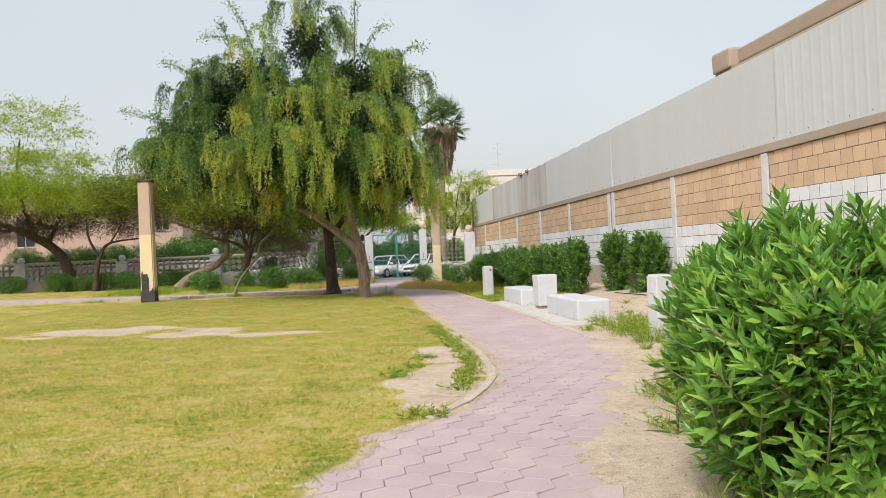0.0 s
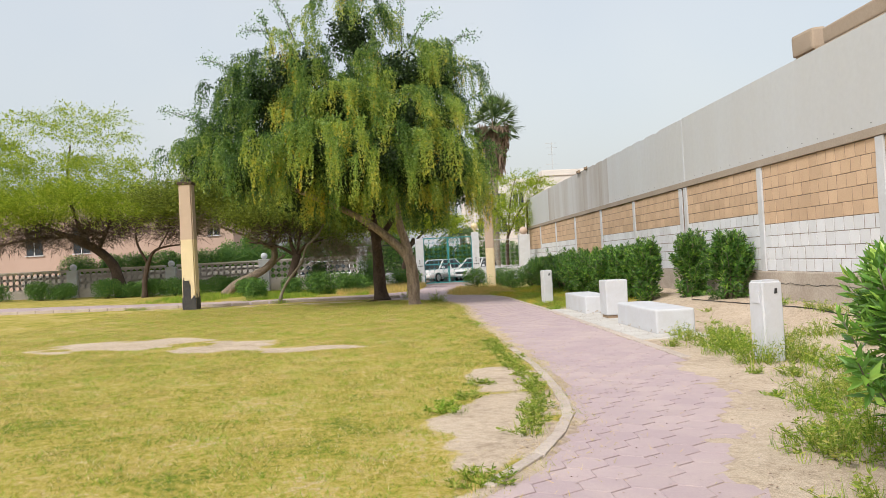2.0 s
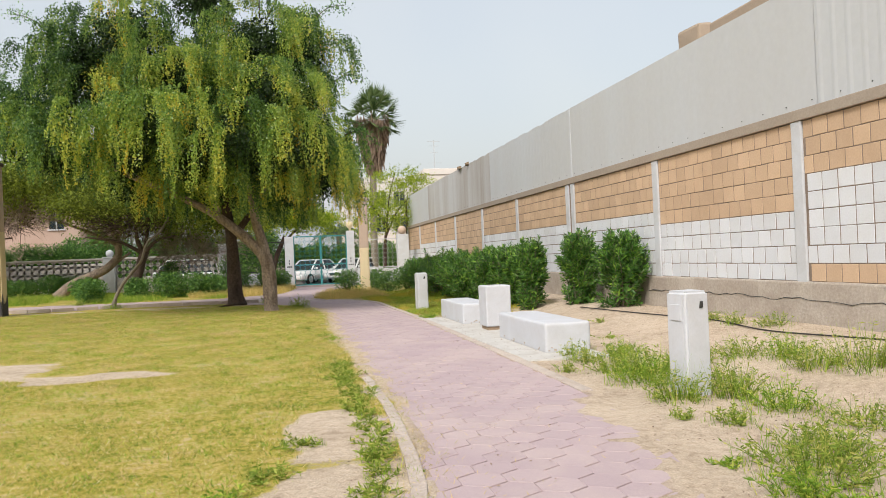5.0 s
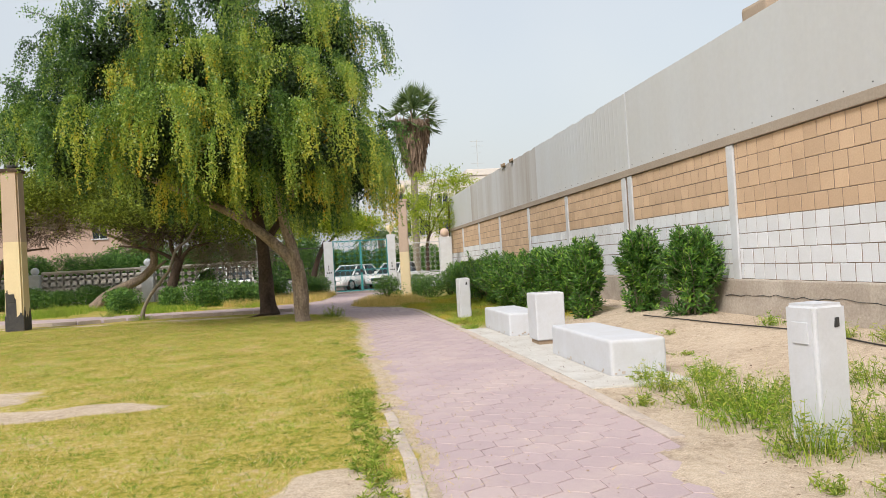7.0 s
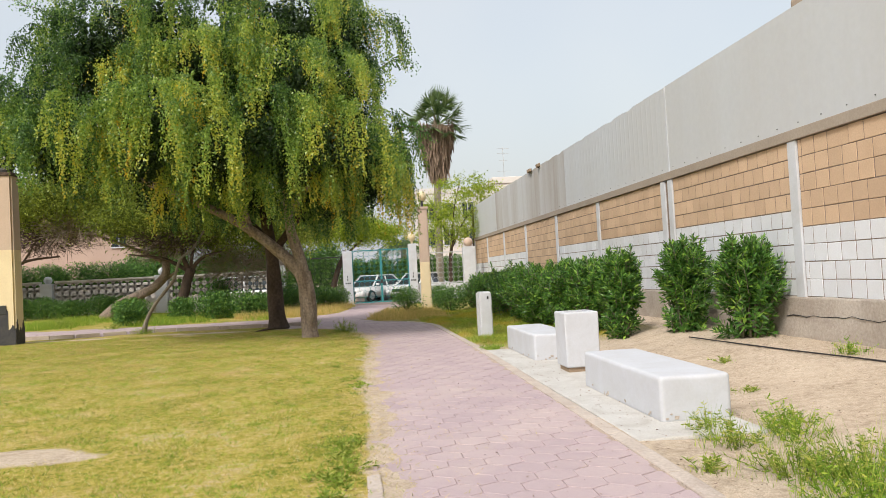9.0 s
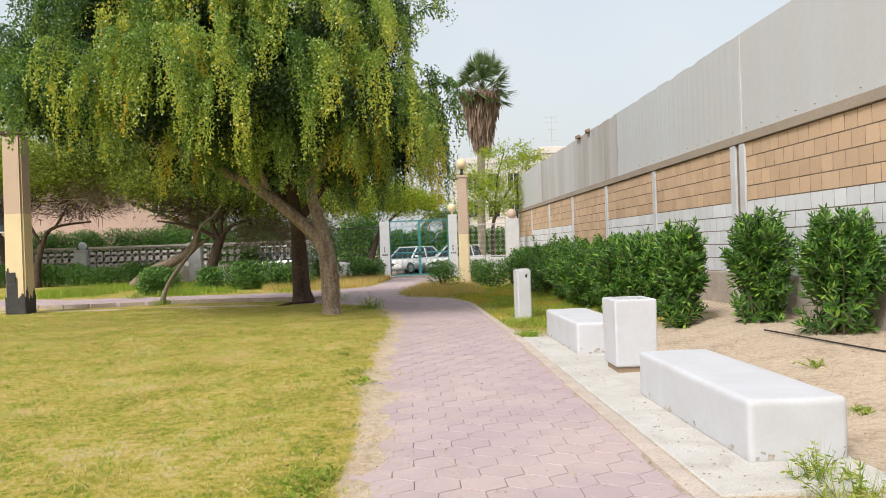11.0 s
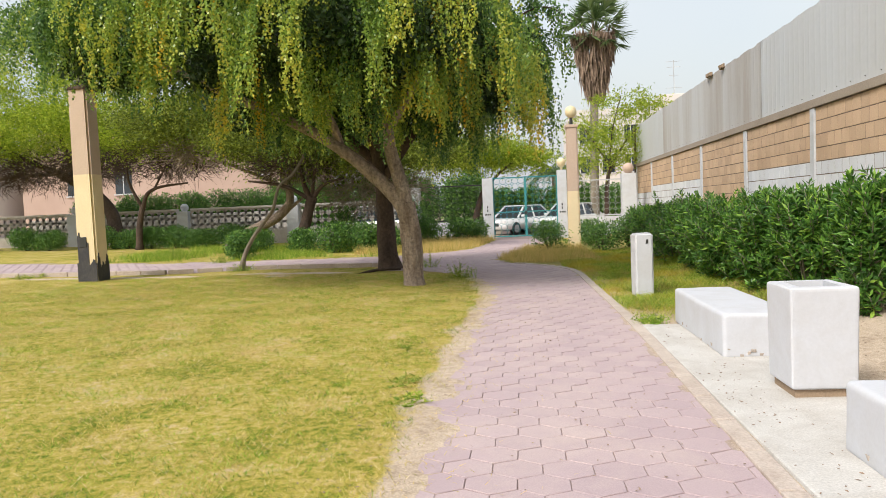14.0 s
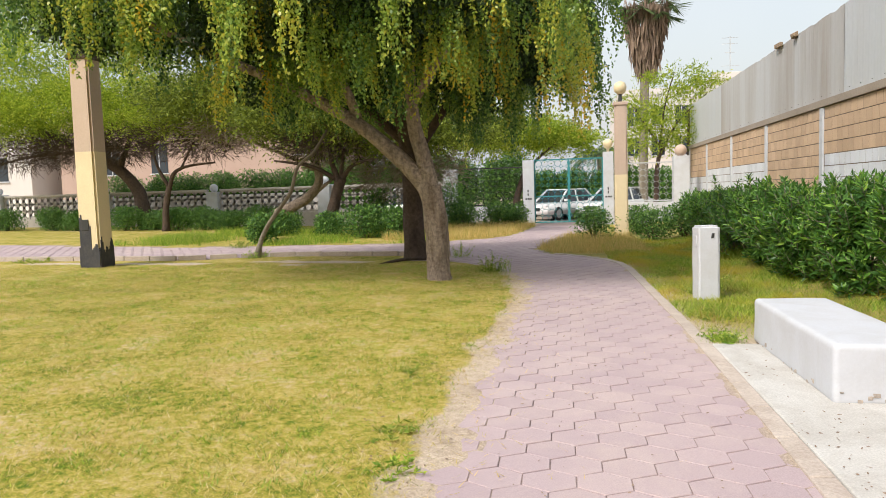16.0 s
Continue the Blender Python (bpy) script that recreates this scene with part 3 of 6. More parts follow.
def lattice(x0, x1, z0, z1, cell, w, y, d=None):
    """Octagon lattice: octagons joined by small diamonds."""
    bm = bmesh.new()
    nx, nz = max(1, round((x1 - x0) / cell)), max(1, round((z1 - z0) / cell))
    cx, cz = (x1 - x0) / nx, (z1 - z0) / nz
    for i in range(nx):
        for k in range(nz):
            x, z = x0 + i * cx, z0 + k * cz
            a, b = 0.29 * cx, 0.29 * cz
            pts = [(x + a, z), (x + cx - a, z), (x + cx, z + b), (x + cx, z + cz - b), (x + cx - a, z + cz), (x + a, z + cz), (x, z + cz - b), (x, z + b)]
            for (p, q) in ((0, 1), (1, 2), (2, 3), (3, 4), (5, 6), (6, 7), (7, 0), (4, 5)):
                bar(bm, (pts[p][0], y, pts[p][1]), (pts[q][0], y, pts[q][1]), w, d)
    return bm


def fence_pier(x, top, w=0.55, ball=0.19, label="white rendered fence pier with a ball finial"):
    t = thing("fence_pier", label, "pier", (x, FY, 0), group="piers of the fence")
    z0 = G(x) - 0.1
    part("shaft", boxed((0, 0, (top + z0) / 2), (w, w, top - z0), 0.02), M_WHITE, t)
    part("cap", boxed((0, 0, top + 0.03), (w + 0.05, w + 0.05, 0.08), 0.015), M_WHITE, t)
    if ball:
        bm = bmesh.new()
        bmesh.ops.create_uvsphere(bm, u_segments=16, v_segments=10, radius=ball, matrix=Matrix.Translation((0, 0, top + 0.06 + ball * 0.93)))
        part("ball_finial", bm, M_GLOBE if x > 0 else M_WHITE, t, smooth=True)
    return t


for x, top in ((-2.3, 2.38), (-7.9, 1.95), (-13.15, 1.78), (-18.6, 1.85), (-24.2, 1.95), (-30, 2.0)):
    fence_pier(x, top, 0.55, 0.19 if x < -2.5 else 0)


def breeze_fence(x0, x1):
    f = thing("breeze_block_fence", "low white lattice fence of pierced concrete blocks", "fence", (0, 0, 0), group="fence runs", kind="structure")
    z = 0.45
    part("dwarf_wall", boxed(((x0 + x1) / 2, FY, z / 2 + 0.2), (x1 - x0, 0.22, z + 0.4), 0.01), M_BREEZE, f)
    part("lattice", lattice(x0, x1, 0.87, 1.87, 0.33, 0.07, FY, 0.10), M_BREEZE, f, "pierced octagon blockwork")
    part("top_rail", boxed(((x0 + x1) / 2, FY, 1.92), (x1 - x0, 0.16, 0.09), 0.01), M_BREEZE, f)
    return f


for a, b in ((-7.6, -2.6), (-12.85, -8.2), (-18.3, -13.45), (-23.9, -18.9), (-29.7, -24.5)):
    breeze_fence(a, b)

gw = boxed((-15.4, 45.9, 0.85), (14.6, 0.2, 1.75), 0.02)
tagged(part("garden_wall", gw, M_BREEZE), "low pale garden wall behind the lattice fence", "wall", kind="structure")
# gate pillars and gate
for x, top, w in ((1.02, 2.72, 0.46), (4.28, 2.95, 0.40)):
    t = thing("gate_pillar", "white rendered gate pillar with stencilled black marks", "pillar", (x, FY, 0), group="gate pillars")
    part("shaft", boxed((0, 0, top / 2 - 0.05), (w, 0.5, top + 0.1), 0.015), M_WHITE, t)
    st = bmesh.new()
    for dx, dz, sx, sz in ((-0.02, 1.45, 0.05, 0.10), (-0.02, 1.30, 0.05, 0.10), (-0.10, 1.12, 0.07, 0.07), (0.0, 1.12, 0.07, 0.07), (0.09, 1.12, 0.06, 0.07)):
        box(st, (dx, -0.254, dz), (sx, 0.006, sz))
    part("stencil_mark", st, M_IRON, t)
    if x > 2:
        part("globe_lamp", lathe([(0.05, top), (0.06, top + 0.12), (0.14, top + 0.18), (0.20, top + 0.32), (0.17, top + 0.46), (0.05, top + 0.52)], 14), M_GLOBE, t, "cream globe lamp", True)
t = thing("fence_pier", "white rendered pier with a tan ball beside the block wall", "pier", (7.15, FY, 0), group="piers of the fence")
part("shaft", boxed((0, 0, 1.3), (0.62, 0.5, 2.75), 0.02), M_WHITE, t)
bm = bmesh.new()
bmesh.ops.create_uvsphere(bm, u_segments=16, v_segments=10, radius=0.24, matrix=Matrix.Translation((0, 0, 2.9)))
part("ball_finial", bm, M_POLE_UP, t, "tan ball finial", True)

gate = thing("metal_gate", "closed teal metal double gate with octagon grille", "gate", (0, 0, 0))
for x0, x1 in ((1.27, 2.66), (2.70, 4.06)):
    leaf = bmesh.new()
    for a, b in (((x0, FY, 0.1), (x0, FY, 2.75)), ((x1, FY, 0.1), (x1, FY, 2.75)), ((x0, FY, 0.12), (x1, FY, 0.12)), ((x0, FY, 2.72), (x1, FY, 2.72)), ((x0, FY, 1.2), (x1, FY, 1.2))):
        bar(leaf, a, b, 0.042)
    fr = part("gate_frame", leaf, M_TEAL, gate)
    part("grille", lattice(x0 + 0.03, x1 - 0.03, 0.15, 2.69, 0.26, 0.016, FY), M_TEAL, fr)
part("gate_lock", boxed((2.68, FY - 0.04, 1.15), (0.12, 0.05, 0.18), 0.01), M_IRON, gate)


def iron_fence(x0, x1, mat):
    f = thing("grille_fence", "iron octagon grille on a white dwarf wall", "fence", kind="structure", group="fence runs")
    part("dwarf_wall", boxed(((x0 + x1) / 2, FY, 0.37), (x1 - x0, 0.22, 0.95), 0.01), M_WHITE, f)
    fr = bmesh.new()
    for z in (0.9, 2.45):
        bar(fr, (x0, FY, z), (x1, FY, z), 0.045)
    part("rail", fr, mat, f)
    part("grille", lattice(x0, x1, 0.92, 2.43, 0.27, 0.016, FY), mat, f)
    return f


iron_fence(4.48, 6.84, M_GREYIRON)
iron_fence(-2.03, 0.79, M_IRON)

# ---- benches, planter, bollards, slab ----
slab = boxed((4.41, 16.45, -0.068), (1.12, 7.1, 0.14), 0.02)
bmesh.ops.subdivide_edges(slab, edges=slab.edges[:], cuts=3, use_grid_fill=True)
tagged(part("concrete_slab", roughen(slab, 0.006, 2), M_CONCRETE), "pale stained concrete slab under the benches", "slab", kind="structure")


def bench(y0, y1):
    t = thing("bench", "solid white-painted masonry block bench with scuffed foot, on the concrete slab", "bench", (4.605, (y0 + y1) / 2, -0.02), group="block benches")
    b = boxed((0, 0, 0.21), (0.66, y1 - y0, 0.42), 0.045, 4)
    bmesh.ops.subdivide_edges(b, edges=[e for e in b.edges if e.calc_length() > 0.3], cuts=6, use_grid_fill=True)
    part("block", roughen(b, 0.009, 3), M_BENCH, t, smooth=True)
    rr = random.Random(int(y0 * 10))
    for _ in range(15):
        s = rr.uniform(0.012, 0.045)
        face = rr.random() < 0.5
        c = (rr.uniform(-0.3, 0.3), -(y1 - y0) / 2 - 0.001, rr.uniform(0.03, 0.10)) if face else (-0.331, rr.uniform(-0.9, 0.9), rr.uniform(0.02, 0.08))
        part("paint_chip", roughen(boxed(c, (s, 0.006, s * 0.7) if face else (0.006, s, s * 0.7), 0.002, 1), 0.010, 40), M_PLINTH, t)
    return t


bench(13.42, 15.62)
bench(18.1, 20.2)

pb = thing("planter", "tall square white concrete litter planter on a brown foot", "planter", (4.60, 16.92, -0.03))
part("foot", boxed((0, 0, 0.05), (0.40, 0.43, 0.10), 0.008), M_BROWN, pb, "brown recessed foot")
bx = boxed((0, 0, 0.46), (0.46, 0.50, 0.74), 0.03, 3, 1.03)
top = [f for f in bx.faces if f.normal.z > 0.95 and f.calc_area() > 0.05][0]
bmesh.ops.inset_region(bx, faces=[top], thickness=0.085)
r = bmesh.ops.extrude_face_region(bx, geom=[top])
bmesh.ops.translate(bx, verts=[v for v in r["geom"] if isinstance(v, bmesh.types.BMVert)], vec=(0, 0, -0.30))
bmesh.ops.delete(bx, geom=[top], context='FACES_ONLY')
part("bin_body", roughen(bx, 0.003, 4), M_BENCH, pb)
part("soil", boxed((0, 0, 0.555), (0.27, 0.31, 0.04)), M_BROWN, pb)


def bollard(x, y, h, w):
    t = thing("bollard", "white-painted concrete bollard with rounded corners and a broken socket", "bollard", (x, y, G(x) - 0.05), 8, group="path bollards")
    bm = boxed((0, 0, h / 2), (w, w, h), 0.0)
    bmesh.ops.bevel(bm, geom=bm.edges[:], offset=0.028, segments=3, affect='EDGES')
    bmesh.ops.subdivide_edges(bm, edges=[e for e in bm.edges if e.calc_length() > 0.4], cuts=5)
    part("post", roughen(bm, 0.005, 5), M_BENCH, t)
    part("socket_plate", boxed((-w / 2 - 0.003, -0.01, h - 0.2), (0.014, 0.14, 0.15), 0.004), M_BENCH, t)
    part("socket_hole", roughen(boxed((0.04, -w / 2 - 0.002, h - 0.13), (0.035, 0.012, 0.06), 0.006), 0.01, 20), M_IRON, t, "dark broken hole with wire ends")
    return t


bollard(4.60, 10.38, 1.03, 0.285)
bollard(4.35, 22.95, 1.03, 0.285)

# ---- lamp posts ----


def lamp_post(x, y, h, w, split, black, lantern):
    z0 = G(x)
    t = thing("lamp_post", "square concrete lamp post, tan above cream" + (", with flaking black base" if black else ""), "lamp post", (x, y, z0 - 0.05), group="lamp posts")

    def seg(name, a, b, mat, grow=0.0, label=""):
        ka, kb = 1.06 - 0.10 * a / h, 1.06 - 0.10 * b / h
        bm = boxed((0, 0, (a + b) / 2), (w * ka + grow, w * ka + grow, b - a), 0, 2, kb / ka)
        vert = [e for e in bm.edges if abs(e.verts[0].co.z - e.verts[1].co.z) > 0.1]
        bmesh.ops.bevel(bm, geom=vert, offset=0.04, segments=2, affect='EDGES')
        return part(name, bm, mat, t, label)
    seg("lower_shaft", 0, split, M_POLE_LOW)
    seg("upper_shaft", split, h, M_POLE_UP)
    if black:
        # ragged black skin: strips of uneven height round the foot
        n = 16
        for sx, sy in ((1, 0), (-1, 0), (0, 1), (0, -1)):
            for i in range(n):
                u = (i + 0.5) / n - 0.5
                hh = 0.46 + 0.34 * noise.noise(Vector((u * 4.3 + 3 * sx, 2.0 * sy, 4.1))) + (0.48 if (sy == -1 and -0.45 < u < 0.12) else 0)
                c = (sx * w * 0.532 + (0 if sx else u * w * 1.02), sy * w * 0.532 + (0 if sy else u * w * 1.02), hh / 2)
                part("black_paint", boxed(c, (0.012 if sx else w * 1.02 / n, 0.012 if sy else w * 1.02 / n, hh)), M_BLACK, t)
        part("inspection_cover", roughen(boxed((-0.06, -w * 0.545, 0.93), (0.16, 0.02, 0.22), 0.01), 0.006, 20), M_IRON, t, "broken inspection hatch")
    part("capital", boxed((0, 0, h + 0.05), (w * 1.12, w * 1.12, 0.10), 0.02), M_BARK_DARK if lantern else M_POLE_UP, t)
    if lantern:
        part("lantern_cage", lathe([(0.17, h + 0.1), (0.18, h + 0.16), (0.15, h + 0.2)], 12), M_IRON, t)
        part("lantern_glass", lathe([(0.15, h + 0.2), (0.19, h + 0.45), (0.17, h + 0.62), (0.08, h + 0.72)], 12), M_GREYIRON, t, smooth=True)
        part("lantern_cap", lathe([(0.20, h + 0.60), (0.13, h + 0.72), (0.03, h + 0.86)], 12), M_IRON, t)
    else:
        part("lamp_neck", lathe([(0.06, h + 0.1), (0.05, h + 0.32), (0.10, h + 0.36)], 12), M_IRON, t)
        part("globe", lathe([(0.08, h + 0.34), (0.17, h + 0.42), (0.20, h + 0.55), (0.16, h + 0.68), (0.05, h + 0.74)], 14), M_GLOBE, t, "cream globe shade", True)
    return t


lamp_post(-7.10, 26.45, 4.27, 0.44, 2.42, True, True)
lamp_post(4.24, 36.0, 4.07, 0.38, 1.95, False, False)

# ---- kerbs ----


def kerb(name, table, y0, y1, off, w, h, label):
    """Kerb stones along an edge line."""
    k = thing(name, label, "kerb", kind="structure")
    y = y0
    i = 0
    while y < y1:
        ya, yb = y, min(y + 0.6, y1)
        xa, xb = float(edge(table, ya)) + off, float(edge(table, yb)) + off
        d = Vector((xb - xa, yb - ya, 0))
        z = G((xa + xb) / 2)
        bm = boxed((0, 0, 0), (w, d.length - 0.012, 0.18), 0.012, 2)
        roughen(bm, 0.008, 5 + i)
        ob = part("kerb_stone", bm, M_KERB, k)
        ob.matrix_basis = pose((xa + xb) / 2, (ya + yb) / 2, z + h - 0.09, 0, 0, math.degrees(math.atan2(-d.x, d.y)))
        y += 0.6
        i += 1
    return k


kerb("kerb_left", LEFT, 6.0, 12.4, -0.05, 0.10, 0.016, "worn sandy concrete kerb edging the path")
kerb("kerb_right", RIGHT, 10.8, 29.6, 0.065, 0.13, 0.014, "pale concrete kerb edging the path")
ks = thing("kerb_side", "pale concrete kerb of the cross path", "kerb", kind="structure")
for i in range(34):
    x = -20.5 + 0.6 * i
    n0, n1 = float(side_path(x)[0]), float(side_path(x + 0.6)[0])
    ob = part("kerb_stone", roughen(boxed((0, 0, 0), (0.59, 0.12, 0.2), 0.015), 0.006, 5), M_KERB, ks)
    ob.matrix_basis = pose(x + 0.3, (n0 + n1) / 2, G(x) + 0.0, 0, 0, math.degrees(math.atan2(n1 - n0, 0.6)))

# hose along the wall foot
hp = smooth_line([(6.9, 18.4, G(6.9) + 0.03), (7.1, 16.2, G(7.1) + 0.02), (7.3, 14.2, G(7.3) + 0.02), (7.15, 12.6, G(7.15) + 0.02), (7.5, 10.6, G(7.5) + 0.02), (7.45, 8.0, G(7.4) + 0.02)], 8)
V, F = tube(hp, [0.011] * len(hp), 6)
tagged(piece("garden_hose", mesh_of("garden_hose", V, F, M_HOSE, True)), "thin black irrigation hose lying on the sand", "hose")


# ---- weeping trees ----


def weeping_crown(name_leaf, lobes, clumps, per, parent, leaf=(0.056, 0.038), flowers=0.14, reach=(0.4, 1.8), floor=2.35, gold=(), shade=0.0):
    """Clumps of leafy strands that start on domed lobes and hang down in tassels, over inner leaves coloured dark as
    shade.
    """
    P, D, T, FP, FD = [], [], [], [], []
    A = np.array(lobes)
    wts = A[:, 3] * A[:, 4]
    wts = wts / wts.sum()
    for _ in range(clumps):
        cx, cy, cz, rx, rz = lobes[RNG.choice(len(lobes), p=wts)]
        a = RNG.uniform(0, 2 * math.pi)
        el = math.asin(RNG.uniform(-0.15, 1.0))
        out = np.array([math.cos(a) * math.cos(el), math.sin(a) * math.cos(el), math.sin(el)])
        hub = np.array([cx, cy, cz]) + RNG.uniform(0.86, 1.05) * out * np.array([rx, rx, rz])
        # Light is put into the tone: front lobes lighter, a whole crown darker by shade.
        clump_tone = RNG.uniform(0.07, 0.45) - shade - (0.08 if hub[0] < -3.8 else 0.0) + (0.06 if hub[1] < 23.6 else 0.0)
        rich = any(np.linalg.norm(hub - np.array(g[:3])) < g[3] for g in gold)
        golden = rich or (hub[0] > -3.8 and RNG.random() < flowers)
        for _k in range(3):
            p = hub + RNG.normal(0, 0.26, 3) * [1, 1, 0.6]
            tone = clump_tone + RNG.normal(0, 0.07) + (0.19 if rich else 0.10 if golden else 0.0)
            ln0 = RNG.uniform(*reach) * (0.68 if cz > 5.4 else 1.0)
            low = floor + (1.95 if p[0] < -4.9 else 1.1 if p[0] < -3.4 else 0.3 if p[0] < -0.6 else 0.0)
            for _j in range(per):
                st = p + RNG.normal(0, 0.085, 3) * [1, 1, 0.6]
                ln = ln0 * RNG.uniform(0.5, 1.15)
                ln = min(ln, max(0.3, st[2] - low - RNG.uniform(-0.25, 0.8)))
                n = max(6, int(ln / 0.027))
                t = np.linspace(0, 1, n)
                horiz = out[:2] * 0.38 * (1 - np.exp(-3.0 * t))[:, None]
                ph = RNG.uniform(0, 6)
                sway = np.stack([0.04 * np.sin(6 * t + ph), 0.04 * np.cos(5 * t + ph)], 1)
                line = np.concatenate([st[:2] + horiz + sway, (st[2] + 0.22 * np.sin(np.minimum(t * 4, math.pi)) * (1 - t) - ln * t)[:, None]], 1)
                line += RNG.normal(0, 0.013, line.shape)
                d = np.tile([0, 0, -0.8], (n, 1)) + RNG.normal(0, 0.6, (n, 3))
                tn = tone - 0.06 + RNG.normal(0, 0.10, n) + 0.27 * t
                if golden and RNG.random() < 0.30:
                    h = int(n * RNG.uniform(0.45, 0.85))
                    FP.append(line[h:])
                    FD.append(d[h:])
                    line, d, tn = line[:h], d[:h], tn[:h]
                P.append(line)
                D.append(d)
                T.append(tn)
    P, D, T = np.concatenate(P), np.concatenate(D), np.concatenate(T)
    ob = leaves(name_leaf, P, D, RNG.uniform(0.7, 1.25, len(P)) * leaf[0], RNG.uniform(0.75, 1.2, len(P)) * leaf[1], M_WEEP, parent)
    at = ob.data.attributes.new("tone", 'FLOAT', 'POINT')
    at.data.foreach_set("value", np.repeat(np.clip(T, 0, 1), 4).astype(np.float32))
    # Dark leaves fill each lobe as painted shade between the strands.
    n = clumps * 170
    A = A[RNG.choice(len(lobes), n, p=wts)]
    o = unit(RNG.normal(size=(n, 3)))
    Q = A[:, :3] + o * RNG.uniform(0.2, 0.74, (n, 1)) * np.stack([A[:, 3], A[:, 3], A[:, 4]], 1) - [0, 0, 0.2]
    leaves("shaded_inner_foliage", Q, RNG.normal(size=(n, 3)) - [0, 0, 0.8], RNG.uniform(0.08, 0.14, n), 0.06, M_WEEP_SHADED, parent)
    if FP:
        FP, FD = np.concatenate(FP), np.concatenate(FD)
        leaves("blossom", FP, FD, leaf[0] * 0.75, leaf[1] * 1.0, M_FLOWER, parent)["label"] = "yellow blossom strands"


def wispy(lines, parent, name="wispy_shoot"):
    """Thin upright shoots with sparse leaves that stick out of the crown."""
    P, D, T = [], [], []
    for a, b in lines:
        a, b = np.array(a, float), np.array(b, float)
        pts = [a + (b - a) * s + np.array([0, 0, 0.25 * math.sin(math.pi * s)]) for s in np.linspace(0, 1, 9)]
        T.append(([Vector(p) for p in pts], 0.018, 0.004))
        for _ in range(300):
            s = RNG.uniform(0.1, 1)
            q = a + (b - a) * s + np.array([0, 0, 0.25 * math.sin(math.pi * s)]) + RNG.normal(0, 0.05 + 0.06 * s, 3)
            P.append(q)
            D.append(RNG.normal(0, 1, 3) - [0, 0, 0.4])
    for pts, r0, r1 in T:
        limb("twig", pts, r0, r1, M_BARK_DARK, parent, 4, 0, 1)
    leaves(name, np.array(P), np.array(D), RNG.uniform(0.05, 0.085, len(P)), 0.036, M_HEDGE, parent)


tree = thing("weeping_tree", "large weeping tree with hanging green strands and yellow blossom", "tree", (0, 0, 0), group="weeping trees")
limb("trunk", [(0.42, 24.75, -0.1), (0.40, 24.75, 0.45), (0.39, 24.75, 0.95), (0.35, 24.75, 1.35), (0.31, 24.76, 1.6)], 0.175, 0.185, M_BARK, tree, 22, 0.34, 12, 0.08)
limb("limb", [(0.36, 24.75, 1.2), (0.28, 24.75, 1.75), (0.17, 24.77, 2.2), (0.05, 24.8, 2.75), (-0.1, 25.0, 4.2), (-0.6, 25.0, 6.2), (-1.0, 25.0, 8.6)], 0.165, 0.05, M_BARK, tree, 14, 0.25, 7)
limb("limb", [(0.36, 24.72, 1.25), (0.16, 24.74, 1.70), (-0.36, 24.75, 2.24), (-0.95, 24.75, 2.72), (-1.75, 24.75, 3.2), (-3.4, 24.8, 4.0), (-5.2, 24.6, 4.9)], 0.165, 0.05, M_BARK, tree, 14, 0.25, 7)
limb("limb", [(0.1, 24.85, 3.1), (0.9, 24.8, 4.2), (1.9, 24.6, 5.2)], 0.09, 0.03, M_BARK, tree, 8)
limb("limb", [(-0.85, 24.9, 2.55), (-1.2, 24.6, 3.6), (-2.4, 24.2, 5.5), (-3.0, 24.2, 7.2)], 0.09, 0.03, M_BARK, tree, 8)
limb("limb", [(-0.1, 25.0, 4.2), (0.2, 23.8, 5.0), (0.0, 22.9, 5.6)], 0.07, 0.03, M_BARK, tree, 8)
FRONT = [(-1.15, 24.7, 8.95, 1.15, 1.3), (-2.9, 24.4, 7.7, 1.5, 1.0), (-3.9, 24.2, 7.0, 1.2, 0.9), (0.35, 24.4, 7.6, 1.4, 0.9), (1.3, 24.6, 7.3, 1.15, 1.0), (1.5, 24.6, 6.2, 0.95, 0.8), (-1.6, 23.6, 6.5, 1.4, 0.9),
         (0.6, 23.4, 5.9, 1.4, 0.9), (1.45, 24.0, 5.1, 1.0, 0.9), (1.75, 24.6, 4.2, 0.8, 0.8), (-3.5, 24.0, 5.9, 1.5, 0.9), (-5.1, 24.3, 5.15, 1.3, 0.8), (-6.0, 24.6, 5.0, 1.05, 0.7),
         (-2.2, 22.6, 4.9, 1.3, 0.8), (-0.6, 22.4, 4.6, 1.35, 0.85), (1.0, 22.6, 4.4, 1.2, 0.8), (-4.4, 23.0, 4.4, 1.1, 0.7), (-4.6, 24.6, 6.7, 1.0, 0.7), (-1.0, 25.0, 6.0, 2.4, 1.6), (-2.7, 23.6, 4.3, 1.1, 0.6), (-1.2, 23.2, 4.1, 1.1, 0.6), (0.4, 23.0, 4.1, 1.0, 0.6)]
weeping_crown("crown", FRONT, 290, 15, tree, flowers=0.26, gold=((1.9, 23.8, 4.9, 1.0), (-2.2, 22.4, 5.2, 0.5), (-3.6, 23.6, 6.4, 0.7)))
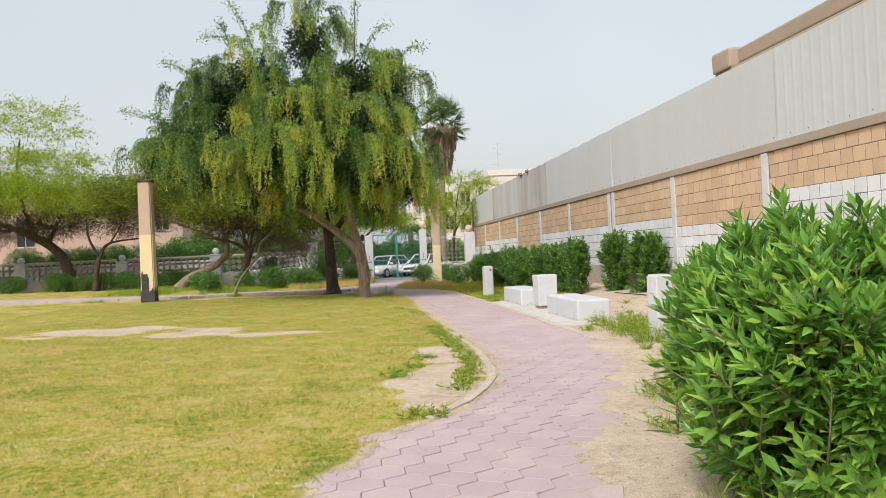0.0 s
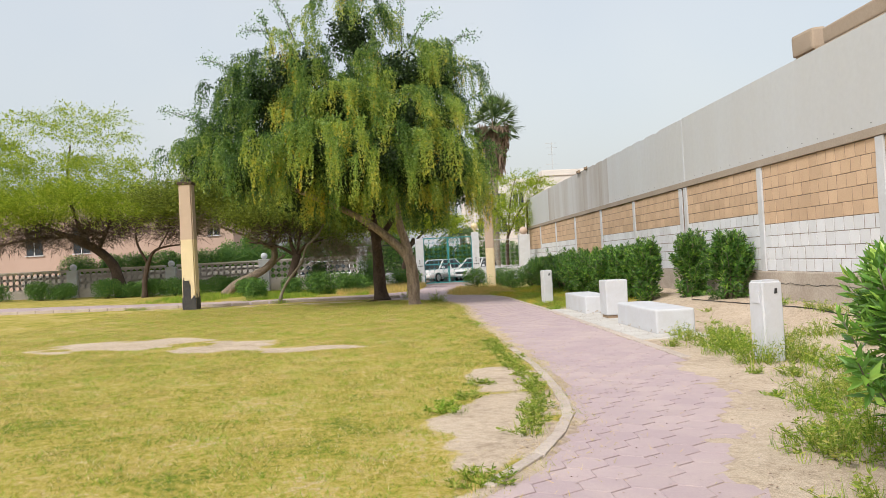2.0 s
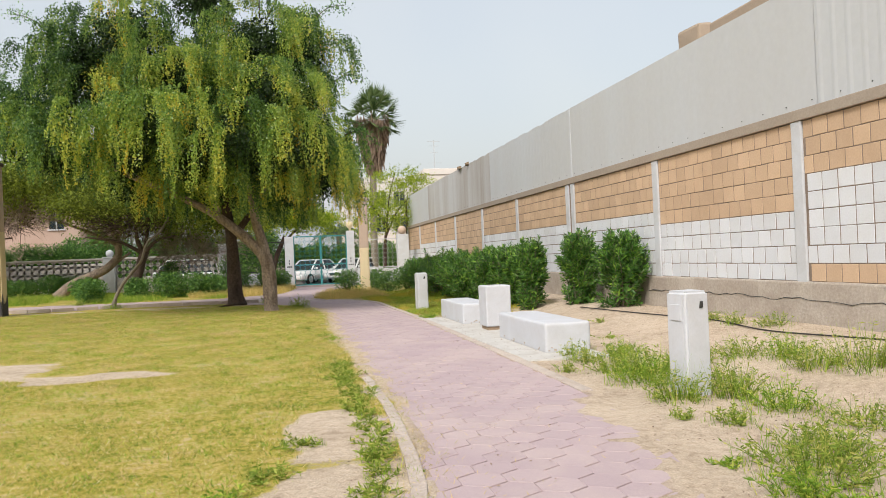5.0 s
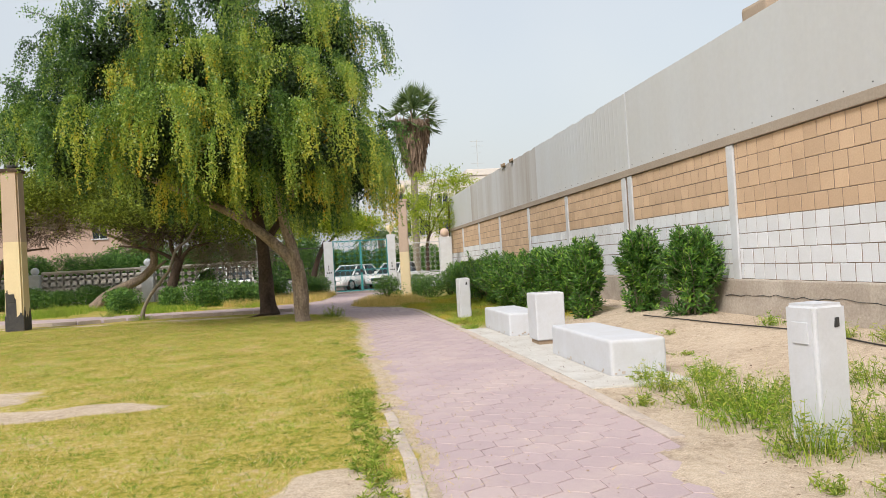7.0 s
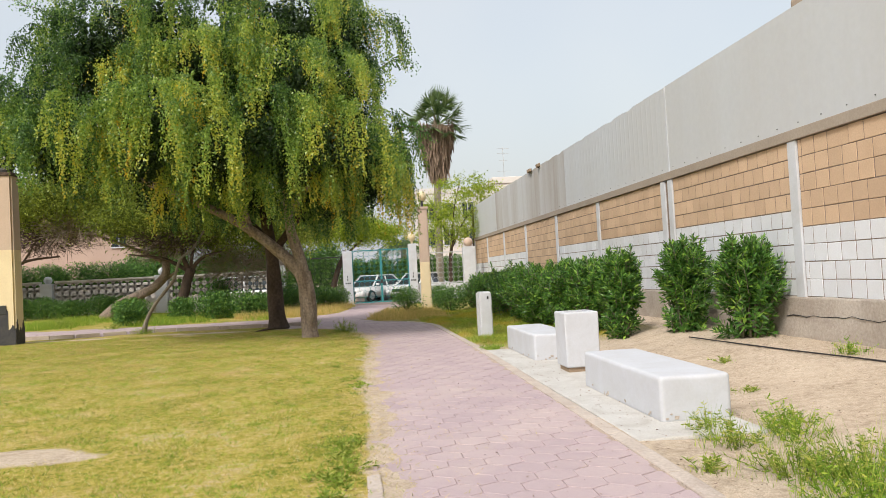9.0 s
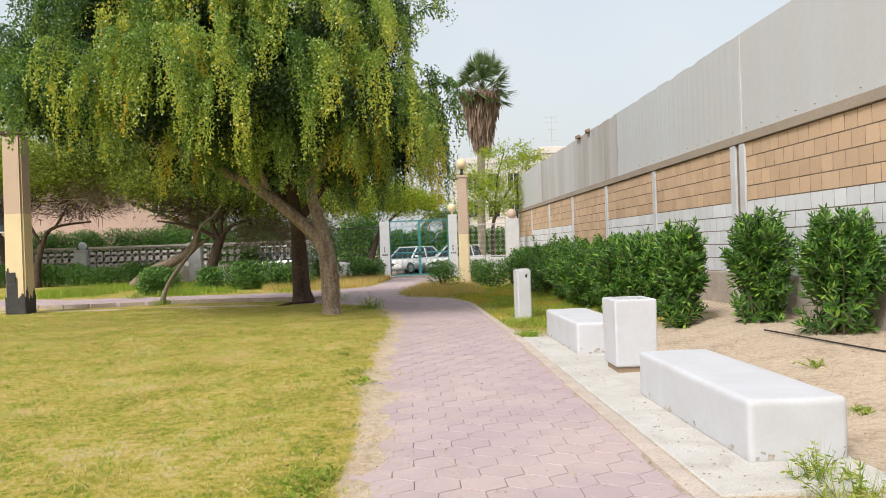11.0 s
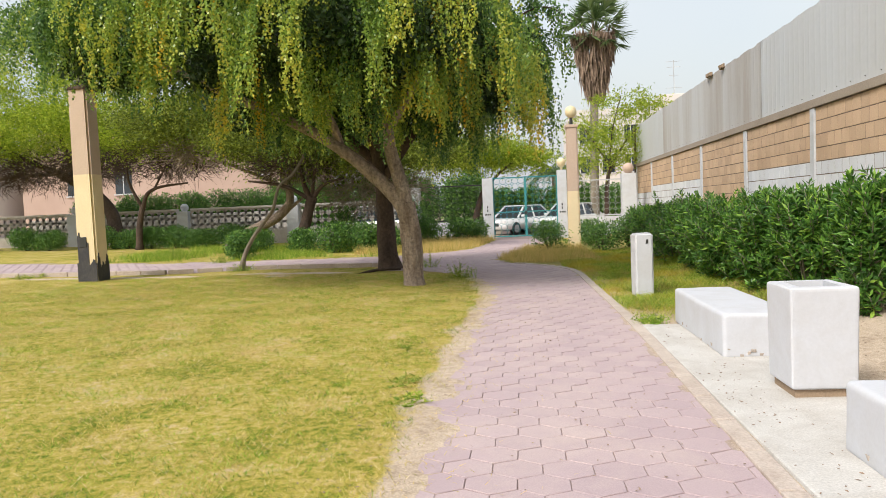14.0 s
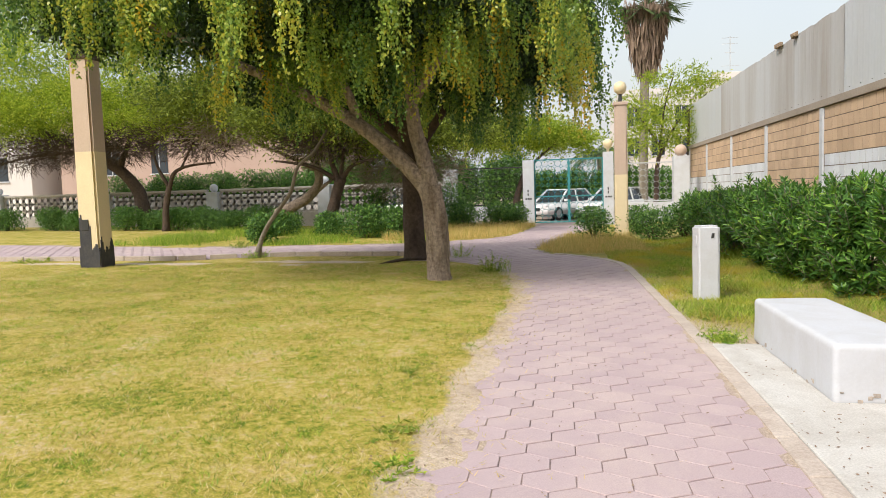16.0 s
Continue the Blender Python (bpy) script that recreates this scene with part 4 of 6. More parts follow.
wispy([((-2.9, 24.4, 8.4), (-3.7, 24.4, 10.1)), ((-3.0, 24.4, 8.3), (-4.6, 24.4, 8.9)), ((-4.6, 24.6, 7.2), (-5.9, 24.6, 8.1)), ((-5.4, 24.4, 5.5), (-7.2, 24.4, 6.5)), ((-5.6, 24.4, 5.4), (-6.3, 24.4, 6.4)),
       ((0.4, 24.4, 8.1), (0.5, 24.4, 10.2)), ((0.6, 24.4, 8.1), (1.6, 24.4, 9.3)), ((1.7, 24.6, 7.9), (2.8, 24.6, 8.6)), ((2.6, 24.6, 4.9), (3.6, 24.6, 4.6)), ((2.3, 24.4, 6.3), (3.2, 24.4, 6.4)), ((-1.0, 24.4, 9.6), (-1.6, 24.4, 10.6)),
       ((-3.6, 24.4, 8.1), (-4.0, 24.4, 9.4))], tree)

tree2 = thing("weeping_tree", "second weeping tree with a thick dark trunk, standing behind the first", "tree", (0, 0, 0), group="weeping trees")
limb("trunk", [(-0.75, 28.6, -0.1), (-0.82, 28.6, 0.8), (-0.85, 28.6, 2.0), (-1.0, 28.4, 3.4), (-1.3, 28.0, 5.5)], 0.27, 0.10, M_BARK_DARK, tree2, 12, 0.12, 6, 0.08)
limb("limb", [(-0.85, 28.6, 2.2), (0.4, 28.2, 3.8), (1.6, 27.6, 5.4)], 0.12, 0.04, M_BARK_DARK, tree2)
limb("limb", [(-0.9, 28.6, 2.6), (-2.6, 28.0, 4.2), (-4.0, 27.4, 5.4)], 0.12, 0.04, M_BARK_DARK, tree2)
BACK = [(-1.0, 27.4, 6.2, 2.0, 1.5), (0.7, 27.0, 5.6, 1.6, 1.2), (-3.4, 26.8, 4.9, 1.8, 1.1), (1.7, 27.4, 4.5, 0.95, 1.0), (-5.3, 26.4, 5.0, 1.2, 0.7), (0.2, 28.4, 4.0, 2.0, 1.0), (-1.6, 27.6, 4.1, 1.8, 0.9), (-3.2, 27.2, 4.0, 1.4, 0.8), (1.0, 27.6, 3.9, 1.2, 0.8), (2.3, 27.0, 4.9, 0.7, 1.2), (2.1, 26.8, 4.0, 0.6, 0.7)]
# The back crown's shade is painted in as a lower leaf tone.
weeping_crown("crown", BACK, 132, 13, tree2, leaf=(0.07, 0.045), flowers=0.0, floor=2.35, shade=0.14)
# stray twig at the foot
limb("root", [(-0.45, 28.2, 0.10), (-0.9, 27.6, 0.12), (-1.3, 27.2, 0.06)], 0.05, 0.02, M_BARK_DARK, tree2, 6)

# slender leaning sapling
sap = thing("sapling", "slender crooked grey sapling leaning over the lawn edge", "tree")
limb("trunk", [(-4.55, 28.6, 0.05), (-4.45, 28.6, 0.45), (-4.25, 28.6, 0.86), (-3.9, 28.6, 1.3), (-3.65, 28.6, 1.62), (-3.45, 28.6, 2.19), (-3.1, 28.7, 2.5), (-2.8, 28.8, 3.0)], 0.06, 0.03, M_BARK_GREY, sap, 8, 0.2, 5, 0.05)

# ---- feathery lime-green trees ----


def lime_tree(label, trunk, limbs, pads, count, leaf=0.10, mat=None, bark=None, spread=0.16, under=(), twigs=1300):
    t = thing("acacia_tree", label, "tree", group="feathery trees")
    bark = bark or M_BARK_DARK
    limb("trunk", trunk[0], trunk[1], trunk[2], bark, t, 9, 0.15, 5, 0.05)
    for pts, r0, r1 in limbs:
        limb("limb", pts, r0, r1, bark, t, 7, 0.12, 4)
    w = np.array([p[3] * p[4] for p in pads])
    idx = RNG.choice(len(pads), count // 14, p=w / w.sum())
    A = np.array(pads)[idx]
    n = len(idx)
    o = unit(RNG.normal(size=(n, 3)))
    o[:, 2] = o[:, 2] * 0.75 + 0.18
    c = A[:, :3] + o * np.stack([A[:, 3], A[:, 3], A[:, 4]], 1) * RNG.uniform(0.55, 1.08, (n, 1))
    # each spray: a short arching twig with leaflets
    dirs = unit(o * [1, 1, 0.4] + RNG.normal(0, 0.5, (n, 3)))
    s = np.tile(np.linspace(0, 1, 14), n)
    C, Dr = np.repeat(c, 14, 0), np.repeat(dirs, 14, 0)
    P = C + Dr * s[:, None] * spread * 5 * RNG.uniform(0.6, 1.2, (len(C), 1)) + RNG.normal(0, spread * 0.35, (len(C), 3))
    P[:, 2] -= s * s * spread * 0.9
    leaves("crown", P, Dr + RNG.normal(0, 0.8, P.shape), leaf * RNG.uniform(0.7, 1.4, len(P)), leaf * 0.42, mat or M_LIME, t)
    if under:
        k = twigs * len(under)
        U = np.array(under)[RNG.choice(len(under), k)]
        o = unit(RNG.normal(size=(k, 3)))
        Q = U[:, :3] + o * RNG.uniform(0.3, 1.0, (k, 1)) * np.stack([U[:, 3], U[:, 3], U[:, 4]], 1)
        leaves("dead_twig_tangle", Q, o * [1, 1, 0.3] + RNG.normal(0, 0.5, o.shape), RNG.uniform(0.3, 0.8, k), 0.025, bark, t)["label"] = "dark tangle of bare twigs"
    return t


lime_tree("wide bright green feathery tree with dark leaning trunk and bare twigs",
          ([(-15.0, 41.0, 0.2), (-15.2, 41.0, 1.3), (-15.4, 41.0, 2.05), (-16.2, 41.0, 2.9), (-17.6, 41.0, 3.7)], 0.34, 0.2),
          [([(-16.2, 41.0, 2.9), (-15.6, 41.0, 4.2), (-15.2, 40.8, 5.6)], 0.14, 0.05), ([(-17.2, 41.0, 3.5), (-19.6, 41.0, 4.6), (-21.6, 41, 6.0)], 0.16, 0.05), ([(-16.8, 41.0, 3.3), (-17.6, 41, 6.0), (-17.4, 41, 8.6)], 0.12, 0.04),
           ([(-17.6, 41.0, 3.7), (-19.8, 40.6, 3.6), (-21.8, 40.4, 3.2)], 0.09, 0.03)],
          [(-17.2, 41, 10.0, 2.4, 0.22), (-19.6, 40.6, 9.5, 2.4, 0.22), (-15.6, 40.6, 8.8, 1.8, 0.2), (-19.6, 40.2, 6.0, 3.0, 0.9), (-15.6, 40.0, 5.9, 2.4, 0.8), (-17.6, 39.8, 5.2, 3.2, 0.8), (-23.0, 40.6, 5.6, 2.8, 0.9), (-18.2, 40.2, 7.5, 2.4, 0.35), (-15.4, 40.4, 7.3, 2.0, 0.35), (-21.4, 40.4, 7.4, 2.2, 0.35),
           (-20.6, 39.8, 4.7, 2.8, 0.6), (-22.2, 40.6, 8.6, 2.2, 0.6)],
          80000, 0.12, under=[(-17.6, 40.6, 3.7, 2.6, 0.8), (-20.8, 40.6, 3.8, 2.6, 0.8), (-15.4, 40.4, 4.0, 1.8, 0.8)], twigs=2300)
lime_tree("half-bare twiggy tree with pale yellow-green leaves beside the fence",
          ([(-13.35, 39.6, 0.25), (-13.3, 39.6, 1.2), (-13.1, 39.6, 2.1)], 0.15, 0.11),
          [([(-13.1, 39.6, 2.0), (-12.8, 39.5, 2.6), (-12.2, 39.5, 2.85), (-11.0, 39.4, 2.95)], 0.10, 0.035), ([(-13.1, 39.6, 2.0), (-13.6, 39.5, 3.2), (-13.6, 39.5, 4.8)], 0.08, 0.03), ([(-12.6, 39.6, 2.7), (-12.0, 39.5, 3.6), (-11.2, 39.3, 4.9)], 0.05, 0.02)],
          [(-13.8, 39.4, 4.7, 1.7, 0.8), (-12.0, 39.4, 4.7, 1.7, 0.9), (-10.8, 39.2, 4.6, 1.4, 0.8)], 22000, 0.10, under=[(-12.4, 39.4, 4.0, 2.4, 1.0), (-11.2, 39.4, 3.8, 1.6, 0.8)])
lime_tree("low olive-green tree with a bowed grey-brown trunk behind the path",
          ([(-9.0, 38.6, 0.2), (-8.4, 38.5, 0.75), (-7.66, 38.4, 1.07), (-6.86, 38.4, 1.47), (-6.4, 38.4, 2.08), (-6.52, 38.3, 2.9)], 0.24, 0.15),
          [([(-6.5, 38.2, 2.5), (-7.4, 37.9, 3.0), (-9.0, 37.6, 3.7)], 0.10, 0.04), ([(-6.5, 38.2, 2.8), (-5.4, 37.6, 3.6), (-4.4, 37.4, 4.2)], 0.11, 0.04), ([(-6.5, 38.2, 2.8), (-6.7, 37.6, 4.2), (-7.0, 37.4, 5.0)], 0.09, 0.04), ([(-6.8, 38.4, 1.5), (-5.9, 38.4, 2.1)], 0.10, 0.05)],
          [(-5.8, 37.4, 3.9, 2.1, 1.1), (-3.4, 37.4, 3.6, 2.0, 1.1), (-1.2, 37.6, 3.7, 1.6, 0.9), (-9.8, 37.6, 4.9, 1.8, 0.9), (-7.8, 37.6, 4.8, 1.8, 0.8), (-11.0, 38, 5.2, 1.8, 0.8), (-8.2, 37.4, 5.4, 2.2, 0.8)], 80000, 0.12, mat=M_OLIVE, bark=M_BARK, under=[(-5.2, 38.2, 3.0, 2.4, 0.6), (-2.6, 38.6, 2.5, 2.0, 0.9), (-3.6, 38.6, 2.2, 1.6, 0.8), (-9.4, 38.0, 4.0, 1.8, 0.6)])
lime_tree("lopped tree with a knotted brown trunk behind the round clipped shrubs",
          ([(-5.5, 36.6, 0.05), (-5.42, 36.6, 0.6), (-5.26, 36.6, 1.25), (-5.0, 36.6, 2.1)], 0.21, 0.19),
          [([(-5.05, 36.6, 1.95), (-5.25, 36.5, 2.6), (-5.3, 36.4, 3.3)], 0.12, 0.05), ([(-5.0, 36.6, 2.0), (-4.5, 36.4, 2.5), (-3.7, 36.2, 2.7)], 0.10, 0.03), ([(-5.0, 36.6, 1.95), (-5.9, 36.4, 2.5), (-7.2, 36.2, 2.75)], 0.09, 0.03), ([(-5.0, 36.6, 2.05), (-4.8, 36.4, 3.0), (-4.4, 36.2, 3.8)], 0.08, 0.03)],
          [(-4.4, 36.2, 4.0, 1.8, 0.6), (-6.6, 36.2, 4.1, 1.8, 0.6)], 15000, 0.12, mat=M_OLIVE, under=[(-5.4, 36.4, 3.3, 1.8, 0.5)])
lime_tree("bright green spreading tree beyond the gate", ([(-0.2, 50.5, 0), (0.2, 50.4, 1.6), (0.8, 50.2, 3.0)], 0.2, 0.12),
          [([(0.5, 50.3, 2.4), (1.8, 50.0, 3.6), (2.8, 50, 4.0)], 0.09, 0.03)],
          [(0.6, 50, 4.3, 2.2, 0.7), (2.4, 50, 3.9, 1.6, 0.5), (-1.6, 50, 4.2, 2.0, 0.7)], 30000, 0.15)
lime_tree("young light-green feathery tree growing by the wall's far end",
          ([(6.5, 46.2, 0), (6.55, 46.2, 2.0), (6.75, 46.2, 3.4)], 0.13, 0.08),
          [([(6.6, 46.2, 2.6), (7.4, 46, 4.2), (8.6, 45.8, 5.4)], 0.06, 0.02), ([(6.7, 46.2, 3.2), (5.8, 46, 4.6), (5.4, 46, 5.2)], 0.05, 0.02), ([(6.7, 46.2, 3.3), (6.9, 46, 5.0), (7.3, 46, 6.4)], 0.05, 0.02)],
          [(7.4, 46, 6.0, 1.3, 0.5), (8.5, 46, 5.5, 1.1, 0.45), (5.8, 46, 4.9, 1.1, 0.6), (6.9, 45.8, 4.2, 1.4, 0.6), (6.2, 45.8, 3.4, 1.2, 0.5), (7.6, 45.8, 3.7, 1.0, 0.5)], 11500, 0.12, spread=0.15)

# ---- palm ----
palm = thing("fan_palm", "tall fan palm with a skirt of dead brown fronds", "palm tree", (6.35, 50.0, 0.3))
limb("trunk", [(0, 0, -0.4), (0.05, 0, 3.5), (0.15, 0, 7.0), (0.3, 0, 10.0)], 0.24, 0.20, M_BARK_GREY, palm, 12, 0.06)
n = 2600
a = RNG.uniform(0, 2 * math.pi, n)
h = RNG.uniform(0, 1, n)
rad = 0.34 + 0.72 * h ** 0.8 + RNG.normal(0, 0.06, n)
P = np.stack([0.2 + rad * np.cos(a), rad * np.sin(a), 6.9 + 3.0 * h + 0.25 * np.abs(RNG.normal(0, 1, n))], 1)
leaves("dead_frond_skirt", P, np.stack([-0.1 * np.cos(a), -0.1 * np.sin(a), -np.ones(n)], 1) + RNG.normal(0, 0.12, (n, 3)), RNG.uniform(0.5, 1.0, n), 0.09, M_THATCH, palm)["label"] = "hanging dead brown fronds"


def fan(center, d, size, k=26):
    """A fan frond: blades spreading from the end of a stalk."""
    d = np.array(d, float) / np.linalg.norm(d)
    side = np.cross(d, [0, 0, 1.0])
    side /= np.linalg.norm(side) + 1e-9
    up = np.cross(side, d)
    t = np.linspace(-1.75, 1.75, k)
    D = np.cos(t)[:, None] * d + np.sin(t)[:, None] * side + (0.25 * np.cos(3 * t) - 0.25 * np.abs(t))[:, None] * up
    return np.tile(center, (k, 1)), D, np.full(k, size) * (1 - 0.12 * np.abs(t)), np.tile(up, (k, 1))


PP, DD, LL, UU, ST = [], [], [], [], []
for i in range(34):
    a = i * 2.39996
    el = math.radians(82 - i * 3.6)
    d = np.array([math.cos(a) * math.cos(el), math.sin(a) * math.cos(el), math.sin(el)])
    b = np.array([0.3, 0, 10.0])
    e = b + d * (1.0 + 0.25 * (i % 3)) * (1.0 if i < 24 else 0.85)
    ST.append(([Vector(b), Vector((b + e) / 2 + [0, 0, 0.05]), Vector(e)], 0.03, 0.015))
    p, q, l, u = fan(e, d, 1.0)
    PP.append(p)
    DD.append(q)
    LL.append(l)
    UU.append(u)
merged_tubes("stalk", ST, M_PALM, palm, 4)
leaves("fronds", np.concatenate(PP), np.concatenate(DD), np.concatenate(LL), 0.085, M_PALM, palm, 0, np.concatenate(UU))


def date_palm(x, y, h, seed):
    """A short palm with arching feather fronds."""
    t = thing("date_palm", "grey-green date palm with drooping feather fronds in the street", "palm tree", (x, y, 0))
    rr = np.random.default_rng(seed)
    limb("trunk", [(0, 0, -0.2), (0.05, 0, h * 0.5), (0, 0, h)], 0.24, 0.2, M_BARK_GREY, t, 10, 0.1)
    P, D, S = [], [], []
    for i in range(26):
        a, up = i * 2.39996, rr.uniform(0.25, 1.25)
        for_ = np.array([math.cos(a), math.sin(a), 0])
        u = np.linspace(0, 1, 40)
        line = np.array([0, 0, h]) + for_ * (2.6 * u * (1 - 0.25 * u * u))[:, None] + np.array([0, 0, 1.0]) * (up * 2.0 * u - 2.6 * u * u)[:, None]
        S.append(([Vector(q) for q in line[::8]], 0.03, 0.01))
        side = np.array([-math.sin(a), math.cos(a), 0])
        for s in (-1, 1):
            P.append(line[4:])
            D.append(np.tile(0.8 * s * side + 0.5 * for_ - [0, 0, 0.5], (36, 1)) + rr.normal(0, 0.12, (36, 3)))
    merged_tubes("stalk", S, M_PALM, t, 4)
    P, D = np.concatenate(P), np.concatenate(D)
    leaves("frond", P, D, rr.uniform(0.4, 0.65, len(P)), 0.035, M_PALM, t)


date_palm(4.6, 56.5, 3.4, 3)

# ---- shrubs ----


def shrub(name, label, category, at, r, h, count, leaf, wid, mat, group="", lobes=9, seed=1, fold=0.18, up=0.55, foot=0.03):
    """A bush of many leaves on upright stems, with an uneven outline."""
    t = thing(name, label, category, at, group=group)
    rr = np.random.default_rng(seed)
    L = [(rr.uniform(-0.45, 0.45) * r[0], rr.uniform(-0.45, 0.45) * r[1], rr.uniform(0.45, 0.72) * h, rr.uniform(0.45, 0.66)) for _ in range(lobes)]
    L.append((0, 0, 0.45 * h, 0.85))
    L += [(0, 0, 0.26 * h, 0.78), (0.1 * r[0], 0, 0.22 * h, 0.75)]
    idx = rr.choice(len(L), count)
    A = np.array(L)[idx]
    o = unit(rr.normal(size=(count, 3)))
    k = np.where(rr.random((count, 1)) < 0.75, rr.uniform(0.82, 1.14, (count, 1)), rr.uniform(0.4, 0.85, (count, 1)))
    P = np.stack([A[:, 0] + o[:, 0] * A[:, 3] * r[0] * k[:, 0], A[:, 1] + o[:, 1] * A[:, 3] * r[1] * k[:, 0], A[:, 2] + o[:, 2] * np.minimum(A[:, 3] * h * 0.75, h - A[:, 2]) * k[:, 0]], 1)
    P[:, 2] = np.where(P[:, 2] < foot, foot + rr.random(count) * 0.5 * h, P[:, 2])
    D = o * [1, 1, 0.6] + [0, 0, up] + rr.normal(0, 0.75, (count, 3))
    leaves("foliage", P, D, leaf * rr.uniform(0.7, 1.25, count), wid * rr.uniform(0.8, 1.2, count), mat, t, fold, o + [0, 0, 0.6])
    S = []
    for lx, ly, lz, lr in L:
        S.append(([Vector((lx * 0.25, ly * 0.25, -0.05)), Vector((lx * 0.6, ly * 0.6, lz * 0.5)), Vector((lx, ly, lz * 1.1))], 0.018, 0.006))
    merged_tubes("stem", S, M_BARK_DARK, t, 5)
    return t


def sprig_bush(label, at, r, h, sprigs, leaf, mat, seed, ragged=0.10, shoot=0.34, whorls=8, mid=0.47):
    """An oleander: sprigs with whorls of long leaves over grey stems, with an uneven outline."""
    t = thing("oleander_bush", label, "bush", at, group="oleanders")
    rr = np.random.default_rng(seed)
    P, D, N, L, S = [], [], [], [], []
    for i in range(sprigs):
        o = rr.normal(size=3)
        o /= np.linalg.norm(o)
        o[2] = abs(o[2]) if rr.random() < 0.68 else o[2]
        wob = 1 + 1.5 * ragged * noise.noise(Vector(o * 2.4) + Vector((seed, 0, 0))) + ragged * noise.noise(Vector(o * 6) + Vector((0, seed, 0))) + (ragged * rr.uniform(0.3, 1.6) if rr.random() < 0.12 else 0)
        o[:2] *= max(0.05, math.hypot(o[0], o[1])) ** -0.35
        tip = np.array([0, 0, mid * h]) + o * np.array([r[0], r[1], (1 - mid if o[2] > 0 else mid) * h]) * wob * (1.0 if rr.random() < 0.7 else rr.uniform(0.55, 1.0))
        if tip[2] < 0.08:
            tip[2] = rr.uniform(0.08, 0.4 * h)
            tip[:2] *= 0.85
        ax = o * [0.75, 0.75, 0.4] + [0, 0, 0.75] + rr.normal(0, 0.22, 3)
        ax /= np.linalg.norm(ax)
        root = tip - ax * shoot
        root[2] = max(root[2], 0.02)
        S.append(([Vector(root), Vector((root + tip) / 2), Vector(tip)], 0.007, 0.003))
        a = np.cross(ax, [0.3, 0.5, 0.8])
        a /= np.linalg.norm(a)
        b = np.cross(ax, a)
        for w in range(whorls):
            for j in range(3):
                th = 2.094 * j + 1.05 * w + rr.normal(0, 0.2)
                s = w / (whorls - 1)
                rad = a * math.cos(th) + b * math.sin(th)
                P.append(root + (tip - root) * s)
                D.append(rad * (1.1 - 0.62 * s) + ax * (0.22 + 0.75 * s) + rr.normal(0, 0.14, 3))
                N.append(ax - 0.5 * rad)
                L.append(rr.uniform(0.7, 1.15) * leaf * (1.0 - 0.35 * max(0, s - 0.6) / 0.4))
    L = np.array(L)
    leaves("foliage", np.array(P), np.array(D), L, L * 0.30, mat, t, 0.16, np.array(N))
    for i in range(12):
        a = i * 2.4
        S.append(([Vector((0.12 * math.cos(a), 0.12 * math.sin(a), -0.05)), Vector((0.38 * r[0] * math.cos(a), 0.38 * r[1] * math.sin(a), 0.35 * h)), Vector((0.66 * r[0] * math.cos(a), 0.66 * r[1] * math.sin(a), 0.72 * h))], 0.02, 0.008))
    merged_tubes("stem", S, M_BARK_GREY, t, 4)
    return t


# two big bushes close to the start of the walk
sprig_bush("big glossy green oleander bush beside the path", (2.62, 3.50, -0.02), (0.88, 0.90), 1.48, 880, 0.165, M_OLEANDER_NEAR, 5, mid=0.52)
sprig_bush("glossy green oleander bush with dark lower leaves beside the path", (3.62, 5.46, -0.02), (0.84, 0.84), 1.46, 740, 0.155, M_OLEANDER_NEAR, 6, mid=0.62)

i = 0
for x, y, rx, ry, h, g in ((6.4, 20.0, 0.42, 0.42, 1.46, "a"), (7.3, 19.3, 0.48, 0.48, 1.5, "a"), (7.5, 17.6, 0.54, 0.52, 1.46, "a"), (6.45, 21.6, 0.55, 0.65, 1.38, "b"), (6.35, 23.0, 0.68, 0.78, 1.38, "b"),
                           (6.2, 24.5, 0.75, 0.88, 1.28, "b"), (6.2, 26.2, 0.78, 0.95, 1.36, "b"), (6.2, 28.0, 0.8, 1.0, 1.24, "b"), (6.25, 29.8, 0.85, 1.0, 1.32, "b"), (6.3, 31.6, 0.85, 1.1, 1.18, "b"), (6.4, 33.4, 0.9, 1.1, 1.22, "b")):
    i += 1
    sprig_bush("dark green oleander shrub standing in the sand near the wall" if g == "a" else "dark green oleander in the hedge beside the grass verge", (x, y, G(x) - 0.02), (rx * (0.84 if g == "a" else 0.92), ry * (0.84 if g == "a" else 0.92)), h * 1.05, 330 if g == "a" else 420 if y < 27 else 300, 0.15, M_OLEANDER, 20 + i, 0.19, 0.28, 7)

for x, y, r, h in ((3.35, 34.2, 0.75, 0.95), (4.95, 34.0, 0.65, 0.95), (5.9, 34.6, 0.65, 0.95), (4.9, 37.2, 0.7, 0.9)):
    i += 1
    shrub("hedge_shrub", "rounded clipped green shrub beside the path", "shrub", (x, y, G(x)), (r, r), h, 2400, 0.07, 0.04, M_HEDGE, "clipped shrubs", 7, 40 + i)
